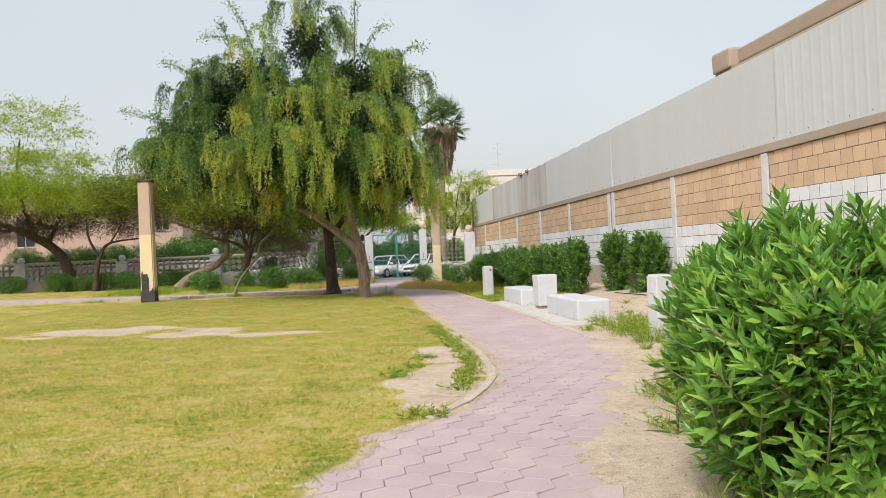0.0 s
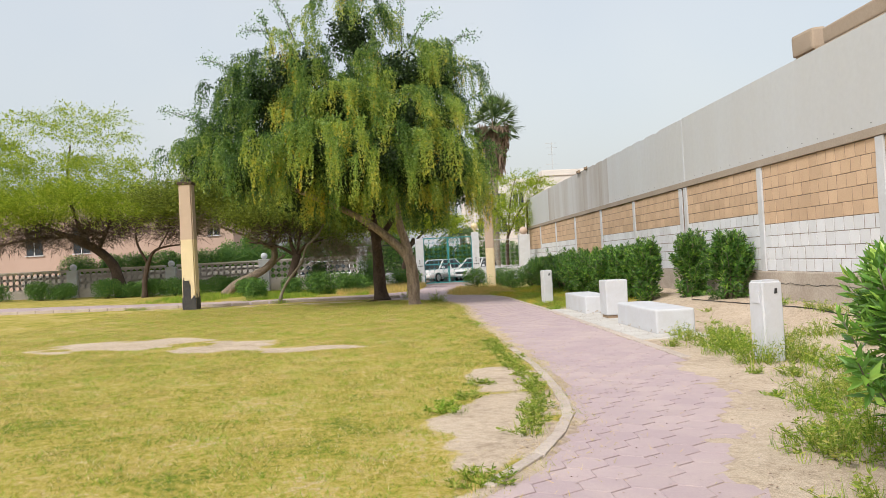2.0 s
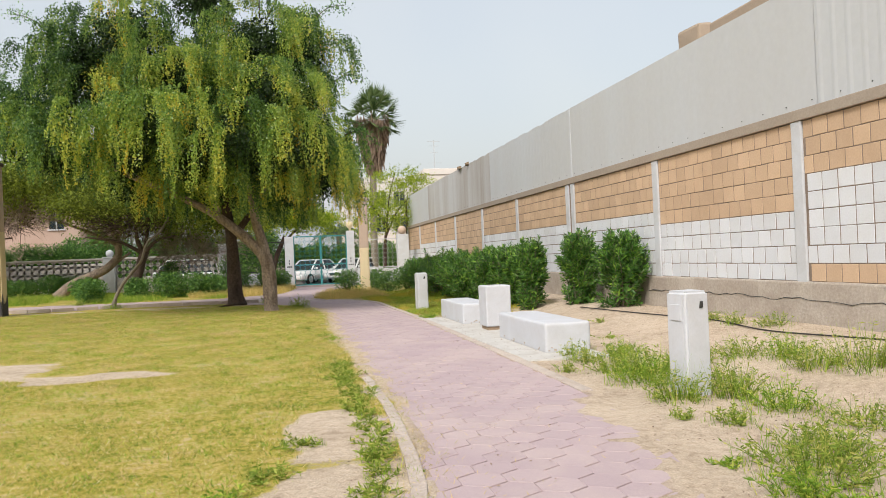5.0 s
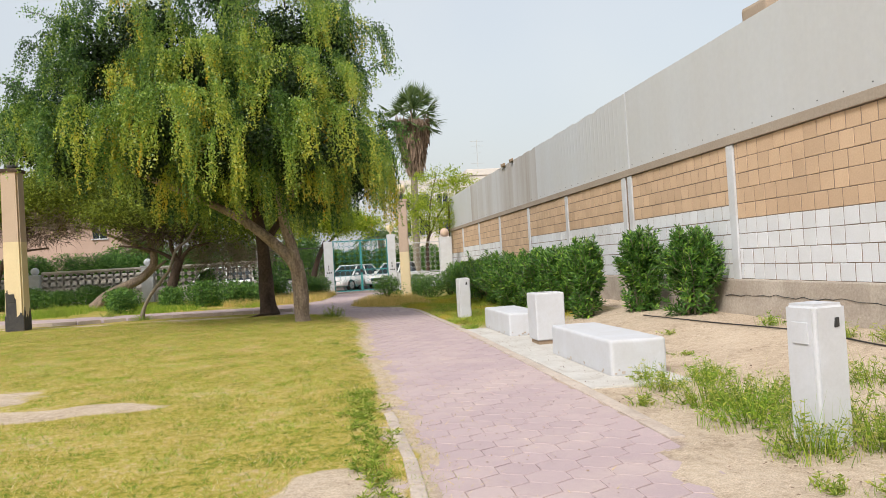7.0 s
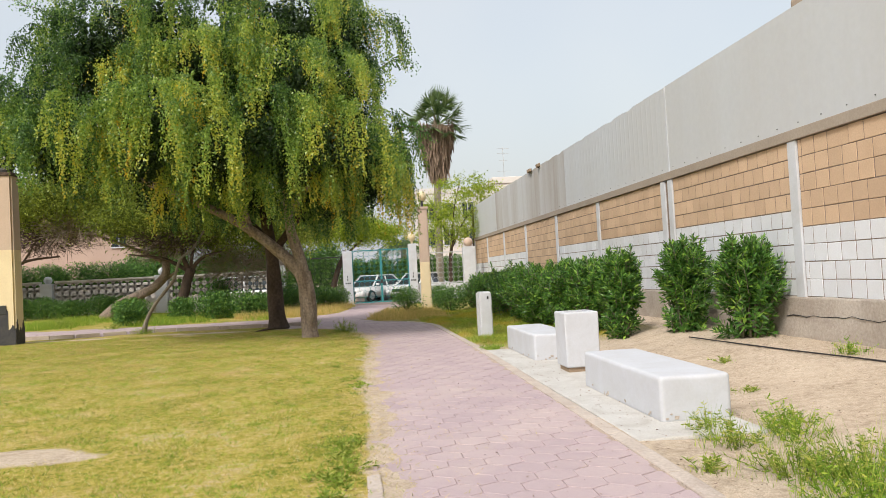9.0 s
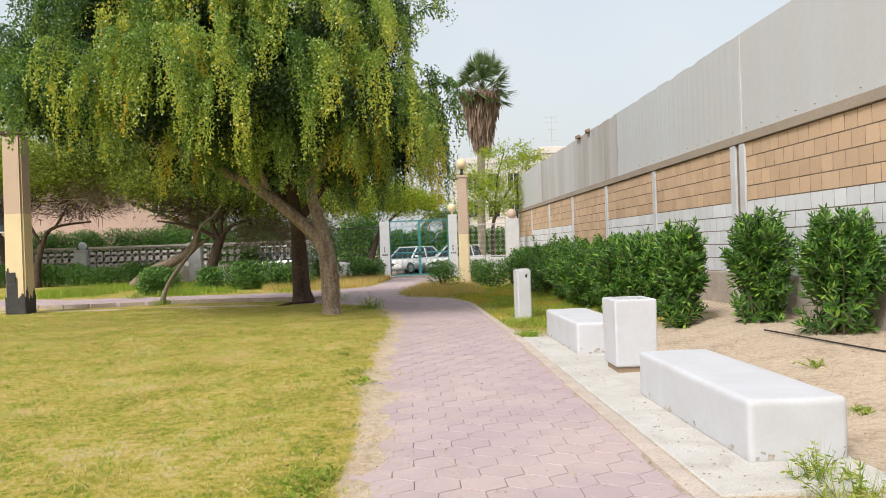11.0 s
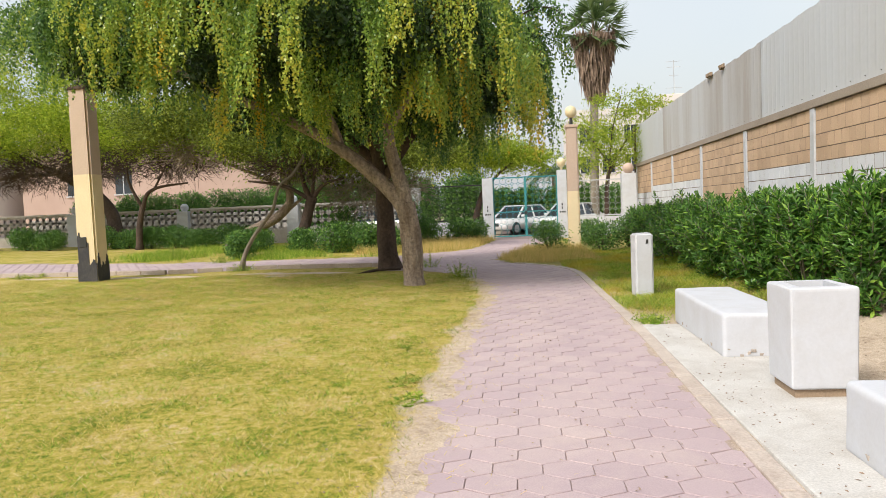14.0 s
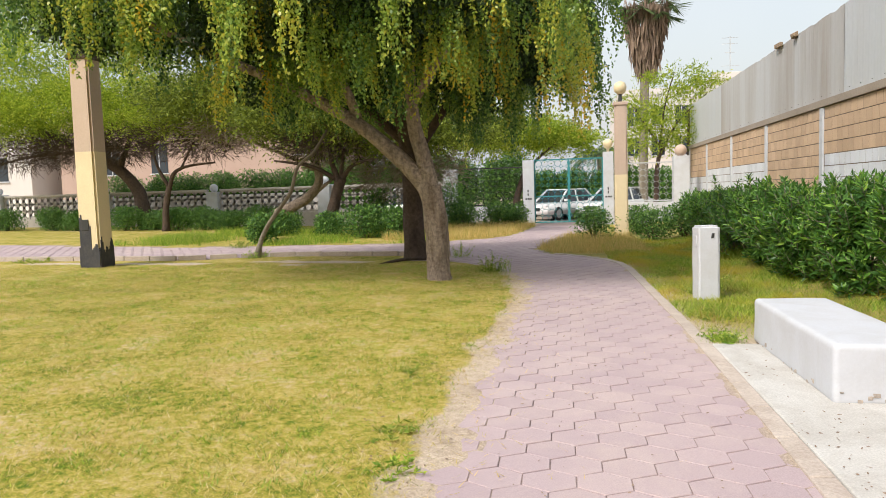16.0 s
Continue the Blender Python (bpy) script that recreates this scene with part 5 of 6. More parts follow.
for x, y, r, h in ((-6.3, 32.9, 0.55, 0.85), (-3.9, 35.4, 0.75, 1.0), (-2.9, 35.6, 0.75, 1.0), (-2.0, 35.8, 0.65, 0.9), (-4.2, 38.4, 0.75, 1.5), (-5.2, 35.8, 0.6, 0.8), (-1.5, 40.6, 0.8, 0.95), (-1.9, 41.2, 0.7, 1.9), (-0.2, 41.4, 0.75, 0.95), (0.5, 41.8, 0.6, 0.9), (-7.3, 36.6, 0.8, 0.85)):
    i += 1
    shrub("hedge_shrub", "rounded clipped green shrub on the far grass strip", "shrub", (x, y, G(x)), (r, r), h, 2600, 0.085, 0.05, M_HEDGE, "clipped shrubs", 6, 40 + i)
for k in range(17):
    x = -8.6 - 1.15 * k
    if k in (7, 10, 13):
        continue
    i += 1
    shrub("hedge_shrub", "clipped hedge shrub in the row before the fence", "shrub", (x, 40.3 + 0.15 * math.sin(3 * k), G(x)), (0.85, 0.6), 0.88 + 0.10 * math.sin(2.3 * k), 4200, 0.075, 0.042, M_HEDGE, "hedge row", 6, 90 + i)
for k in range(7):
    x = -9.2 - 1.75 * k
    shrub("hedge_shrub", "tall dark hedge shrub standing behind the fence", "shrub", (x, 46.9, 0.0), (1.35, 0.7), 2.80 + 0.03 * math.sin(k), 12000, 0.10, 0.06, M_HEDGE, "hedge behind fence", 8, 140 + k)
for k in range(14):
    shrub("hedge_shrub", "clipped green hedge across the street", "shrub", (-13.0 + 1.6 * k, 55.8, 0), (1.15, 0.8), 2.5 if k > 8 else 3.6 + 0.4 * math.sin(k * 1.7), 6000, 0.14, 0.09, M_HEDGE, "street hedge", 7, 160 + k)

# ---- street and buildings beyond the fence ----
tagged(part("road", boxed((0, 51.5, -0.035), (120, 9, 0.1)), M_ASPHALT), "grey asphalt street behind the fence", "road", kind="structure")


def car(at, rz, label, van=False):
    c = thing("parked_car", label, "car", at, rz, group="parked cars")
    hood, roof, ln = (0.95, 1.75, 2.2) if van else (0.86, 1.46, 2.15)
    prof = [(-ln, 0.30), (-ln, 0.75), (-ln + 0.1, hood + 0.02), (-ln + (0.15 if van else 0.55), hood + 0.04), (ln - 1.1, hood), (ln - 0.15, hood - 0.12), (ln, 0.62), (ln, 0.30)]
    bm = bmesh.new()
    rows = []
    for yy, k in ((-0.86, 0.94), (-0.80, 1.0), (0.80, 1.0), (0.86, 0.94)):
        rows.append([bm.verts.new((x * (0.985 if abs(yy) > 0.82 else 1), yy, 0.3 + (z - 0.3) * k)) for x, z in prof])
    for a, b in zip(rows, rows[1:]):
        for q in range(len(prof)):
            w = (q + 1) % len(prof)
            bm.faces.new((a[q], a[w], b[w], b[q]))
    bm.faces.new(rows[0][::-1])
    bm.faces.new(rows[-1])
    bmesh.ops.recalc_face_normals(bm, faces=bm.faces[:])
    bmesh.ops.bevel(bm, geom=bm.edges[:], offset=0.03, segments=2, affect='EDGES')
    body = part("body", bm, M_CARWHITE, c, smooth=True)
    x0, x1, x2, x3 = (-ln + 0.08, -ln + 0.25, 0.55, 1.35) if van else (-1.75, -1.05, 0.35, 1.1)
    cab = bmesh.new()
    lo = [cab.verts.new(p) for p in ((x0, -0.78, hood), (x3, -0.78, hood), (x3, 0.78, hood), (x0, 0.78, hood))]
    hi = [cab.verts.new(p) for p in ((x1, -0.60, roof), (x2, -0.60, roof), (x2, 0.60, roof), (x1, 0.60, roof))]
    for a in range(4):
        b = (a + 1) % 4
        cab.faces.new((lo[a], lo[b], hi[b], hi[a]))
    cab.faces.new(hi)
    bmesh.ops.bevel(cab, geom=cab.edges[:], offset=0.05, segments=2, affect='EDGES')
    part("glazing", cab, M_GLASS, c, "dark glass")
    part("roof", boxed(((x1 + x2) / 2, 0, roof), (x2 - x1 + 0.1, 1.24, 0.06), 0.025), M_CARWHITE, c)
    for s in (-1, 1):
        for xa, xb in ((x1, x0), (x2, x3), ((x1 + x2) / 2 + 0.1, (x1 + x2) / 2 + 0.1)):
            pm = bmesh.new()
            bar(pm, (xa, s * 0.61, roof), (xb, s * 0.79, hood), 0.07)
            part("window_pillar", pm, M_CARWHITE, c)
        part("mirror", boxed((x3 - 0.25, s * 0.93, hood + 0.1), (0.12, 0.18, 0.12), 0.03), M_CARWHITE, c)
        part("headlight", boxed((ln - 0.08, s * 0.62, 0.68), (0.18, 0.34, 0.15), 0.03), M_LAMP, c)
        for xw in (-1.35, 1.35):
            wm = lathe([(0.18, -0.10), (0.30, -0.11), (0.33, -0.06), (0.33, 0.06), (0.30, 0.11), (0.18, 0.10)], 20)
            bmesh.ops.transform(wm, matrix=pose(xw, s * 0.80, 0.33, 90, 0, 0), verts=wm.verts[:])
            w = part("tyre", wm, M_TYRE, c)
            rm = lathe([(0.20, -0.115), (0.21, 0.115)], 14)
            bmesh.ops.transform(rm, matrix=pose(xw, s * 0.80, 0.33, 90, 0, 0), verts=rm.verts[:])
            part("rim", rm, M_RIM, w)
    part("grille", boxed((ln, 0, 0.55), (0.03, 0.8, 0.16), 0.01), M_IRON, c)
    part("number_plate", boxed((ln + 0.012, 0, 0.42), (0.012, 0.5, 0.11)), M_LAMP, c)
    return c


car((2.35, 48.9, 0.0), 232, "white sedan parked behind the gate")
car((5.0, 49.4, 0.0), 232, "white sedan parked beside another car in the street")
car((-5.4, 49.2, 0.0), 175, "white off-road car parked behind the lattice fence", True)


def building(name, label, x0, x1, y0, y1, h, mat, wins, parapet=0.5):
    b = thing(name, label, "building")
    part("wall", boxed(((x0 + x1) / 2, (y0 + y1) / 2, h / 2 - 0.1), (x1 - x0, y1 - y0, h + 0.2), 0.03), mat, b)
    part("roof_parapet", boxed(((x0 + x1) / 2, (y0 + y1) / 2, h + parapet / 2), (x1 - x0 + 0.2, y1 - y0 + 0.2, parapet), 0.04), mat, b)
    for x, z, w, hh in wins:
        wn_ = part("window", boxed((x, y0 - 0.015, z), (w, 0.05, hh)), M_GLASS, b)
        part("frame", boxed((x, y0 - 0.05, z - hh / 2 - 0.05), (w + 0.2, 0.12, 0.08), 0.01), M_WHITE, wn_)
        part("mullion", boxed((x, y0 - 0.05, z), (0.06, 0.04, hh)), M_WHITE, wn_)
    return b


building("house", "pink-rendered house with tall windows behind the street hedge", -32, -13, 58, 70, 7.4, M_PINK, [(-28, 4.4, 1.2, 2.0), (-24.5, 4.4, 1.2, 2.0), (-14.5, 5.4, 0.9, 2.2)])
building("house", "pale pink house with a white upper floor", -60, -33.5, 57, 70, 6.8, M_GREYBLD, [(-36, 4.0, 1.4, 1.6), (-40, 4.0, 1.4, 1.6), (-45, 4.0, 1.4, 1.6)])
building("apartment_building", "pale apartment building with rows of windows down the street", 7.0, 18, 72, 86, 8.6, M_GREYBLD, [(x, z, 1.0, 1.4) for x in (8.0, 9.8, 11.6, 13.4, 15.2) for z in (1.8, 4.6, 7.0)])
# tan building with a stepped parapet behind the block wall
tb = thing("tan_building", "weathered tan building with a stepped broken parapet behind the wall", "building")
part("wall", boxed((17.9, 11.8, 3.8), (8, 27.6, 7.8), 0.05), M_TANWALL, tb)
part("parapet", roughen(boxed((14.02, 11.4, 7.95), (0.3, 25.0, 0.5), 0.06), 0.06, 0.7), M_TANWALL, tb)
pc = boxed((14.05, 25.0, 8.05), (0.5, 1.25, 0.75), 0.10)
part("parapet_block", roughen(pc, 0.05, 1.2), M_TANWALL, tb, "rounded corner block")
part("broken_blocks", roughen(boxed((14.05, 17.6, 8.35), (0.35, 2.6, 0.35), 0.06), 0.10, 2.5), M_BROWN, tb, "rubble of loose blocks")
# antenna on the far roof
an = thing("roof_antenna", "thin metal television aerial on the far rooftop", "antenna", (13.9, 66, 0))
ab = bmesh.new()
bar(ab, (0, 0, 8.0), (0, 0, 11.6), 0.05)
for z, w in ((11.5, 0.55), (11.1, 0.5), (10.5, 0.35), (9.6, 0.6)):
    bar(ab, (-w, 0, z), (w, 0, z), 0.03)
part("mast", ab, M_GREYIRON, an)
building("house", "flat-roofed pale house behind the wall", 12.2, 24, 62, 74, 8.1, M_GREYBLD, [])


# ---- weeds and grasses ----


def weed(x, y, r, h, n, mat, label, seed):
    """A low weed: thin stems with small leaves."""
    t = thing("weed_clump", label, "weed", (x, y, G(x) - 0.01), group="weeds")
    rr = np.random.default_rng(seed)
    P, D, S = [], [], []
    for i in range(int(n * 0.62)):
        a, q = rr.uniform(0, 6.283), rr.uniform(0, 1) ** 0.6
        bx, by = 0.5 * r * q * math.cos(a), 0.6 * r * q * math.sin(a)
        hh = h * rr.uniform(0.45, 1.05) * (1 - 0.45 * q)
        ex, ey = bx + 0.5 * r * q * math.cos(a) + rr.normal(0, 0.04), by + 0.5 * r * q * math.sin(a) + rr.normal(0, 0.04)
        S.append(([Vector((bx, by, 0)), Vector(((bx + ex) / 2, (by + ey) / 2, hh * 0.6)), Vector((ex, ey, hh))], 0.0035, 0.0015))
        for k in range(16):
            u = rr.uniform(0.08, 1.0)
            P.append((bx + (ex - bx) * u, by + (ey - by) * u, hh * u))
            D.append((rr.normal(), rr.normal(), rr.uniform(0.0, 0.9)))
    merged_tubes("stem", S, mat, t, 3)["kind"] = "stuff"
    m = len(P)
    leaves("foliage", np.array(P), np.array(D), rr.uniform(0.025, 0.065, m), rr.uniform(0.008, 0.016, m), mat, t, 0.15)
    k = n * 3
    a, q = rr.uniform(0, 6.283, k), rr.uniform(0, 1, k) ** 0.6 * r
    blades("grass", np.stack([q * np.cos(a), q * np.sin(a), np.zeros(k)], 1), h * rr.uniform(0.2, 1.15, k) * (1.1 - 0.6 * q / r), 0.006, 0.35, M_GREENGRASS, t)["kind"] = "stuff"
    return t


i = 0
WL = "straggly green weed growing out of the sand"
for x, y, r, h, n in ((4.30, 10.10, 0.30, 0.42, 60), (4.90, 10.15, 0.35, 0.45, 70), (4.95, 10.75, 0.4, 0.42, 60), (4.5, 11.1, 0.5, 0.40, 90), (4.85, 11.55, 0.5, 0.42, 90), (4.50, 11.75, 0.45, 0.34, 60), (4.50, 12.65, 0.30, 0.28, 40), (5.05, 12.75, 0.35, 0.36, 50),
                      (4.55, 13.1, 0.22, 0.30, 24), (5.3, 13.1, 0.25, 0.22, 24), (6.15, 11.8, 0.4, 0.34, 50), (6.35, 11.3, 0.35, 0.42, 50), (6.5, 10.3, 0.55, 0.55, 90), (6.2, 10.7, 0.35, 0.35, 40), (5.5, 11.85, 0.4, 0.36, 50), (4.95, 9.5, 0.38, 0.34, 60),
                      (4.25, 9.2, 0.25, 0.2, 30), (3.95, 7.95, 0.50, 0.30, 110), (4.35, 8.35, 0.42, 0.26, 70), (3.6, 7.55, 0.35, 0.2, 50), (5.2, 8.9, 0.4, 0.25, 50), (7.3, 13.6, 0.25, 0.28, 24), (7.5, 13.0, 0.3, 0.3, 30), (7.45, 15.3, 0.25, 0.26, 24), (7.4, 14.2, 0.25, 0.2, 20),
                      (4.0, 12.0, 0.16, 0.14, 20), (3.98, 9.5, 0.14, 0.10, 16), (3.55, 8.2, 0.12, 0.09, 14), (6.35, 16.2, 0.14, 0.1, 12), (5.7, 14.6, 0.16, 0.10, 14), (5.2, 15.6, 0.14, 0.08, 12), (3.0, 6.6, 0.22, 0.16, 24), (2.5, 5.2, 0.35, 0.25, 50), (3.35, 6.9, 0.3, 0.22, 40),
                      (2.15, 3.6, 0.4, 0.28, 60), (3.97, 20.15, 0.22, 0.16, 40), (1.2, 26.0, 0.35, 0.42, 50), (0.2, 28.8, 0.3, 0.45, 24), (-6.3, 31.3, 0.4, 0.3, 40), (-4.5, 28.5, 0.4, 0.25, 40), (-9.2, 27.2, 0.5, 0.16, 50), (0.95, 9.55, 0.2, 0.10, 24), (0.72, 8.8, 0.22, 0.10, 26),
                      (0.5, 8.2, 0.25, 0.12, 30), (1.2, 7.95, 0.14, 0.10, 22), (0.6, 6.1, 0.25, 0.10, 40), (1.45, 17.2, 0.18, 0.08, 14), (1.6, 16.6, 0.16, 0.08, 14), (1.2, 18.6, 0.16, 0.06, 10), (-8.7, 33.3, 0.7, 0.55, 90), (2.95, 6.35, 0.4, 0.26, 80), (3.35, 6.55, 0.35, 0.34, 60), (4.35, 23.4, 0.3, 0.2, 40), (4.75, 24.2, 0.4, 0.22, 50), (4.2, 25.6, 0.35, 0.18, 40), (4.6, 26.9, 0.4, 0.25, 50), (4.15, 21.4, 0.3, 0.16, 30), (4.8, 22.0, 0.35, 0.2, 40)):
    i += 1
    weed(x, y, r, h, n, M_WEED if i % 4 else M_GREENGRASS, WL, 300 + i)
# weeds along the worn kerb
rr = np.random.default_rng(11)
for k in range(24):
    y = 7.3 + k * 0.27 + rr.uniform(-0.08, 0.08)
    x = float(edge(LEFT, y)) - 0.27 + rr.uniform(-0.08, 0.06)
    i += 1
    weed(x, y, 0.17, rr.uniform(0.08, 0.15), 17, M_WEED, "low green weeds lining the worn path edge", 400 + i)


def scatter(n, x0, x1, y0, y1, keep, bias=1.0):
    x = RNG.uniform(x0, x1, n)
    y = y0 + (y1 - y0) * RNG.uniform(0, 1, n) ** bias
    k = keep(x, y)
    x, y = x[k], y[k]
    return np.stack([x, y, base(x) - 0.004], 1)


def lawn_keep(x, y):
    b = bare_patches(x, y)
    return ((y < 26.5) | ~on_path(x, y, 0.02)) & (x < edge(LEFT, y) + 0.02 + RNG.normal(0, 0.12, len(x))) & (RNG.random(len(x)) > b * 1.25)


P = scatter(560000, -9, 2.0, -1.0, 27.3, lawn_keep, 1.25)
tagged(blades("lawn_grass", P, RNG.uniform(0.010, 0.042, len(P)), RNG.uniform(0.003, 0.007, len(P)), 1.3, M_GRASS), "short dry yellow-green lawn grass", "grass", kind="stuff")


P = scatter(16000, 0.2, 3.2, 5, 25, lambda x, y: (x > edge(LEFT, y) - 0.25) & (RNG.random(len(x)) < np.exp(-np.maximum(x - edge(LEFT, y), 0) / 0.28)))
P[:, 2] += 0.010
tagged(blades("straw", P, RNG.uniform(0.01, 0.03, len(P)), 0.006, 2.2, M_DRY), "loose dry straw along the path edge", "straw", kind="stuff")


def verge_keep(x, y):
    return (x > edge(RIGHT, y) + 0.14) & ~on_path(x, y, 0.05) & (RNG.random(len(x)) < np.clip((y - 20.0) / 2, 0, 1))


P = scatter(60000, 3.4, 6.4, 20, 34, verge_keep)
tagged(blades("verge_grass", P, RNG.uniform(0.02, 0.12, len(P)) * np.clip(0.9 + 0.9 * vnoise(P[:, 0], P[:, 1], 1.1, 5.0), 0.25, 1.8), 0.010, 0.8, M_VERGE), "patchy green and yellow grass of the verge", "grass", kind="stuff")
P = scatter(11000, 1.8, 4.4, 29.6, 36, lambda x, y: ~on_path(x, y, 0.05))
tagged(blades("dry_grass", P, RNG.uniform(0.06, 0.28, len(P)), 0.009, 0.4, M_DRY), "tall dry brown grass by the path fork", "grass", kind="stuff")
P = scatter(16000, -3.0, 1.6, 34, 42.8, lambda x, y: ~on_path(x, y, 0.05))
tagged(blades("dry_grass", P, RNG.uniform(0.08, 0.35, len(P)), 0.014, 0.4, M_DRY), "tall dry grass before the gate fence", "grass", kind="stuff")
P = scatter(50000, -11, -1.5, 32, 40, lambda x, y: (~on_path(x, y, 0.1)) & (RNG.random(len(x)) < np.clip(0.3 + vnoise(x, y, 0.5, 2.0), 0, 1)))
tagged(blades("strip_grass", P, RNG.uniform(0.05, 0.25, len(P)), 0.016, 0.5, M_GREENGRASS), "patchy green grass on the strip beyond the path", "grass", kind="stuff")
# fallen leaves and crumbs
P = scatter(12000, 0.9, 8, 4, 30, lambda x, y: (x > edge(LEFT, y) - 0.5) & (~on_path(x, y) | (RNG.random(len(x)) < 0.22)))
P[:, 2] += np.where((P[:, 0] > 3.86) & (P[:, 0] < 4.98) & (P[:, 1] > 12.9) & (P[:, 1] < 20), 0.028, 0.012)
tagged(leaves("leaf_litter", P, RNG.normal(size=P.shape) * [1, 1, 0.15], RNG.uniform(0.01, 0.035, len(P)), 0.012, M_THATCH, None, 0, np.tile([0, 0, 1.0], (len(P), 1))), "small dry leaf litter", "litter", kind="stuff")

# ---- wall blocks ----


def lawn_tufts(n, per, spread, mat, tall, label, bias):
    """Small clumps of longer blades scattered over the lawn."""
    C = scatter(n, -7, 2.0, 3.0, 27.0, lawn_keep, bias)
    C = C[bare_patches(C[:, 0], C[:, 1]) < 0.15]
    Q = np.repeat(C, per, 0)
    Q[:, :2] += RNG.normal(0, 1, (len(Q), 2)) * spread * np.repeat(RNG.uniform(0.5, 1.6, len(C)), per)[:, None]
    Q = Q[Q[:, 0] < edge(LEFT, Q[:, 1])]
    tagged(blades("lawn_tufts", Q, RNG.uniform(0.02, tall, len(Q)), RNG.uniform(0.004, 0.008, len(Q)), 0.9, mat), label, "grass", kind="stuff")


lawn_tufts(6500, 16, 0.05, M_GREENGRASS, 0.045, "scattered fresh green tufts in the dry lawn", 1.0)
lawn_tufts(5200, 14, 0.07, M_DRY, 0.035, "scattered straw-coloured tufts in the dry lawn", 1.0)


def block_mesh(name, w, h, mat):
    me = bpy.data.meshes.new(name)
    bm = boxed((0, 0, 0), (0.06, w, h), 0.004, 1)
    bm.to_mesh(me)
    bm.free()
    me.materials.append(mat)
    return me


BLOCKS = {}
rr = random.Random(3)
far = {True: ([], []), False: ([], [])}
for y0, y1 in zip(PILLARS, PILLARS[1:]):
    if y1 - y0 < 1 or y0 not in SPLIT:
        continue
    for row in range(9):
        tan = row < SPLIT[y0] or (y0 == 8.9 and row == 8)
        z = TOP - COURSE * (row + 0.5)
        y = y0 + 0.105
        first = True
        while y < y1 - 0.11:
            w = 0.285 if not (first and row % 2) else 0.145
            if rr.random() < 0.06:
                w *= 1.5
            first = False
            w = min(w, y1 - 0.105 - y)
            if w < 0.06:
                break
            if 8.5 < y0 < 14:
                key = (tan, round(w, 2))
                if key not in BLOCKS:
                    BLOCKS[key] = block_mesh("block", key[1] - 0.012, COURSE - 0.012, M_TAN_BLOCK if tan else M_WHITE_BLOCK)
                piece("block", BLOCKS[key], wall, "", pose(WX + 0.03 + rr.uniform(-0.003, 0.003), y + w / 2, z + rr.uniform(-0.003, 0.003), rr.uniform(-0.2, 0.2), 0, rr.uniform(-0.5, 0.5)))
            else:
                V, F = far[tan]
                o = len(V)
                dx = rr.uniform(-0.002, 0.003)
                a, b, c, d = y + 0.007, y + w - 0.007, z - COURSE / 2 + 0.006, z + COURSE / 2 - 0.006
                for xx, e in ((0.0, 0.003), (0.06, 0.0)):
                    V += [(WX + dx + xx, a + e, c + e), (WX + dx + xx, b - e, c + e), (WX + dx + xx, b - e, d - e), (WX + dx + xx, a + e, d - e)]
                F += [(o, o + 3, o + 2, o + 1), (o, o + 1, o + 5, o + 4), (o + 1, o + 2, o + 6, o + 5), (o + 2, o + 3, o + 7, o + 6), (o + 3, o, o + 4, o + 7)]
            y += w
for tan, (V, F) in far.items():
    tagged(piece("far_blocks", mesh_of("far_blocks", V, F, M_TAN_BLOCK if tan else M_WHITE_BLOCK), wall), kind="stuff")

# ---- hexagonal pavers ----
HW, SIDE, CAP = 0.278, 0.145, 0.077


def clip(poly, a, b):
    """The part of a polygon to the left of the line a to b."""
    out = []
    for p, q in zip(poly, poly[1:] + poly[:1]):
        sp = (b[0] - a[0]) * (p[1] - a[1]) - (b[1] - a[1]) * (p[0] - a[0])
        sq = (b[0] - a[0]) * (q[1] - a[1]) - (b[1] - a[1]) * (q[0] - a[0])
        if sp >= 0:
            out.append(p)
        if (sp >= 0) != (sq >= 0):
            t = sp / (sp - sq)
            out.append((p[0] + t * (q[0] - p[0]), p[1] + t * (q[1] - p[1])))
    return out


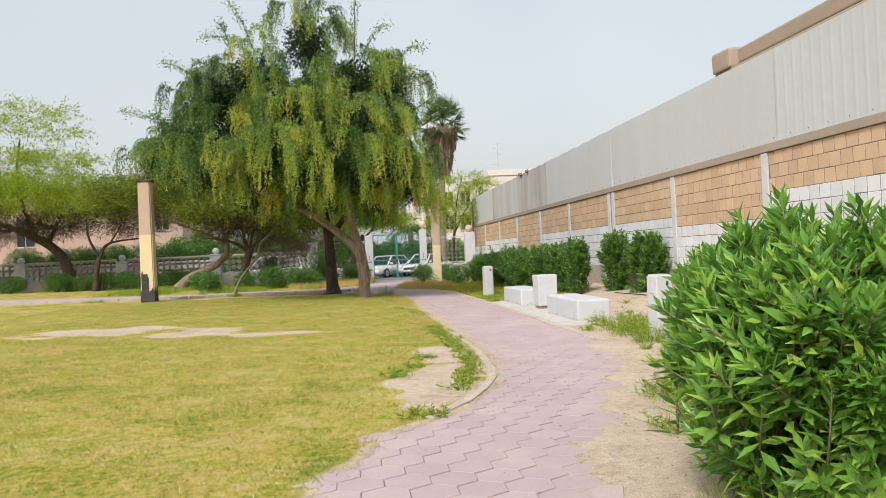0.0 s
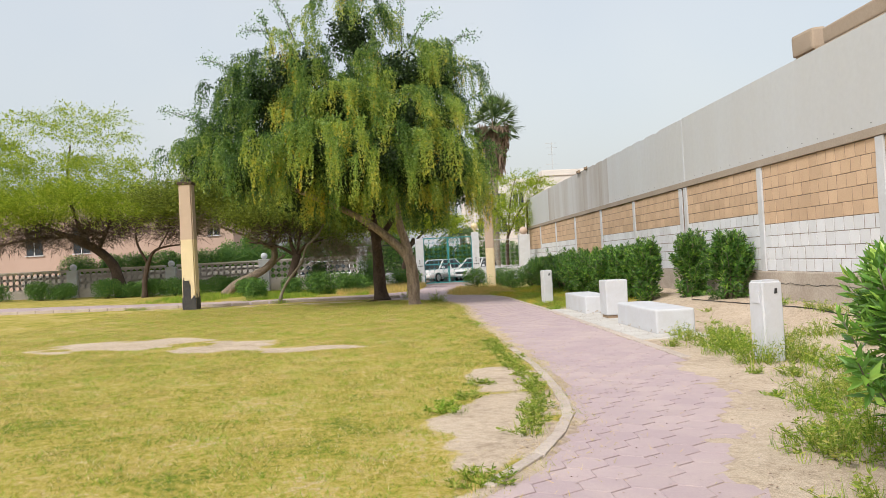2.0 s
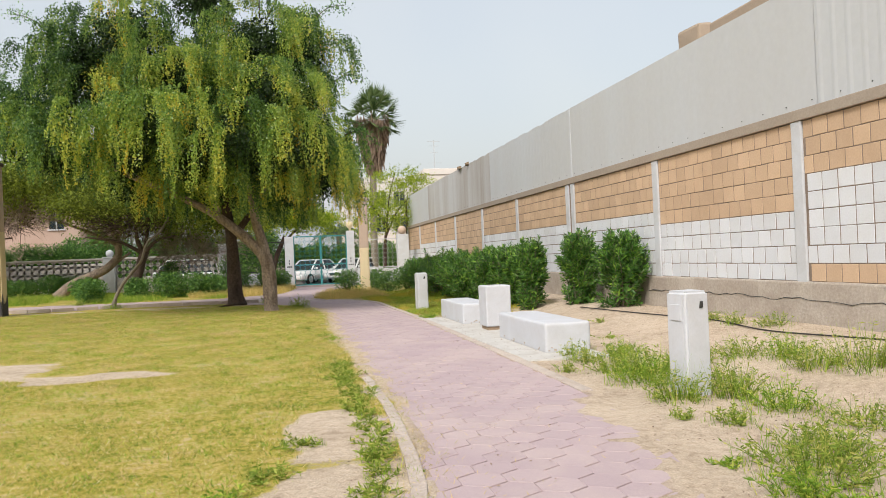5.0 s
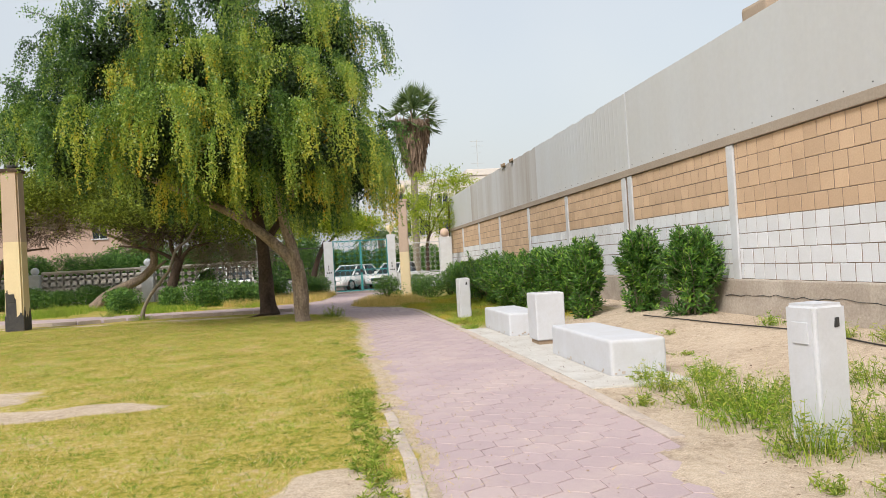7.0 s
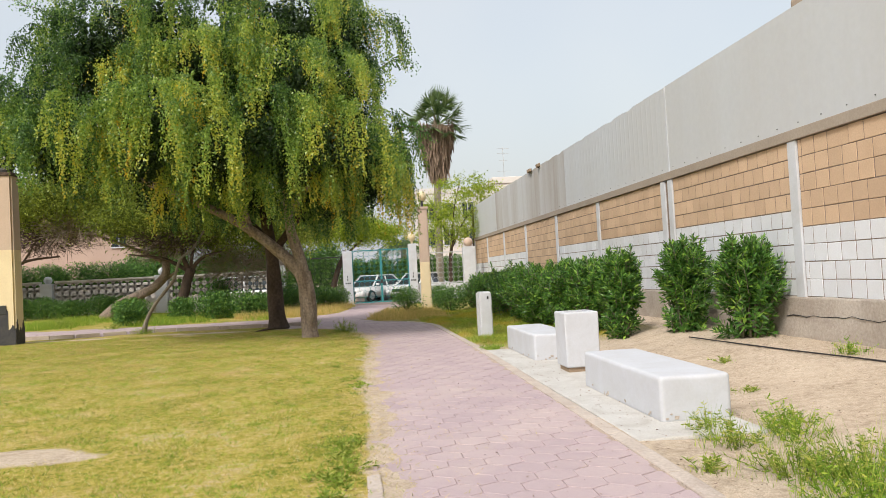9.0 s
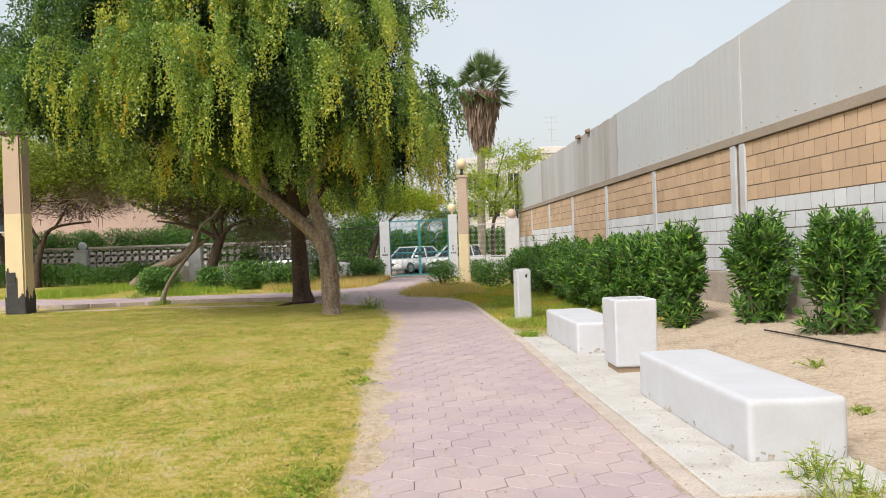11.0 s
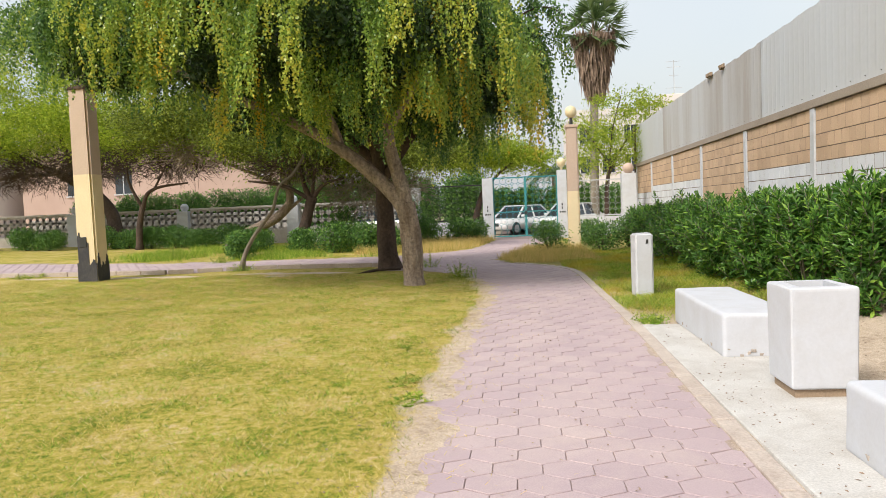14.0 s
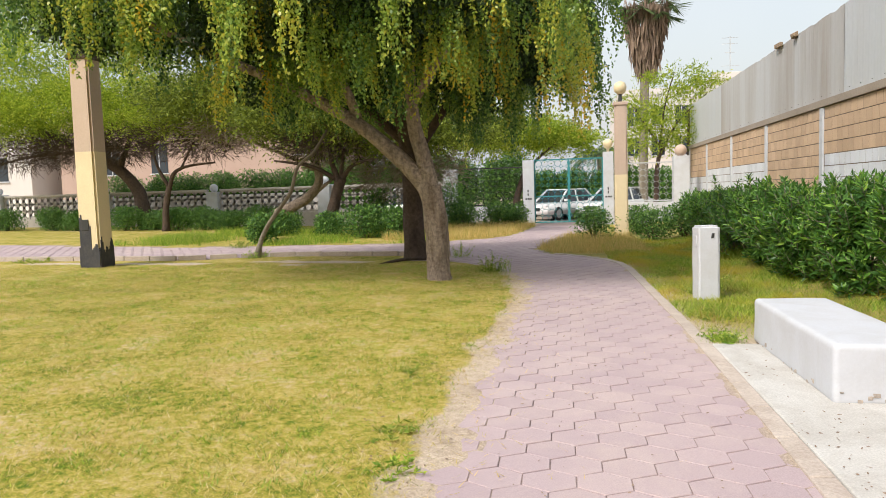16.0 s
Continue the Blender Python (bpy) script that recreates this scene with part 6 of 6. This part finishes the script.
def hex_faces(V, F, poly, z, h=0.05, bev=0.003):
    """A stone with chamfered edges over the outline poly."""
    n = len(poly)
    cx, cy = sum(p[0] for p in poly) / n, sum(p[1] for p in poly) / n
    o = len(V)
    wx = max(p[0] for p in poly) - min(p[0] for p in poly) + 1e-6
    wy = max(p[1] for p in poly) - min(p[1] for p in poly) + 1e-6
    for k, zz in ((0.0, z - h), (0.0, z - bev), (bev, z)):
        for px, py in poly:
            V.append((cx + (px - cx) * max(0.3, 1 - (0.006 + 2 * k) / wx), cy + (py - cy) * max(0.3, 1 - (0.014 + 2 * k) / wy), zz))
    for r in (0, 1):
        for j in range(n):
            k = (j + 1) % n
            F.append((o + r * n + j, o + r * n + k, o + (r + 1) * n + k, o + (r + 1) * n + j))
    F.append(tuple(o + 2 * n + j for j in range(n)))


paving = thing("path", "pink hexagonal paved footpath, dusted with sand", "path", kind="structure")
HEX = [(0, -SIDE / 2 - CAP), (HW / 2, -SIDE / 2), (HW / 2, SIDE / 2), (0, SIDE / 2 + CAP), (-HW / 2, SIDE / 2), (-HW / 2, -SIDE / 2)]
V, F = [], []
hexV, hexF = [], []
hex_faces(hexV, hexF, HEX, 0.0)
hex_me = mesh_of("paver", hexV, hexF, M_PAVER)
FV, FF = [], []
count = 0
row = 0
y = -1.6 - 12 * (SIDE + CAP)
while y < 42.5:
    x = -24.0 + (HW / 2 if row % 2 else 0)
    while x < 5.0:
        if (y < 30 and x > -2.2 and edge(LEFT, y) + (-0.08 if y < 12 else 0.06) < x < edge(RIGHT, y) + HW * 0.6) or (y > 27 and bool(on_path(x, y, -0.05))):
            z = G(x) + rr.uniform(-0.0015, 0.0015)
            tilt = (rr.gauss(0, 0.16), rr.gauss(0, 0.16) + 1.03)
            er = float(edge(RIGHT, y))
            if y < 28.3 and x > er - HW * 0.6:
                e0, e1 = float(edge(RIGHT, y - 0.3)), float(edge(RIGHT, y + 0.3))
                poly = clip([(x + a, y + b) for a, b in HEX], (e0, y - 0.3), (e1, y + 0.3))
                if len(poly) > 2 and max(p[0] for p in poly) - min(p[0] for p in poly) > 0.03:
                    hex_faces(FV, FF, poly, z)
            elif 9.2 < y < 16.8 and count < 320 and x > 1.2:
                count += 1
                piece("paver", hex_me, paving, "", pose(x, y, z, tilt[0], tilt[1], rr.gauss(0, 0.8)))
            else:
                hex_faces(FV, FF, [(x + a, y + b) for a, b in HEX], z)
        x += HW
    row += 1
    y += SIDE + CAP
tagged(piece("far_pavers", mesh_of("far_pavers", FV, FF, M_PAVER), paving), kind="stuff")
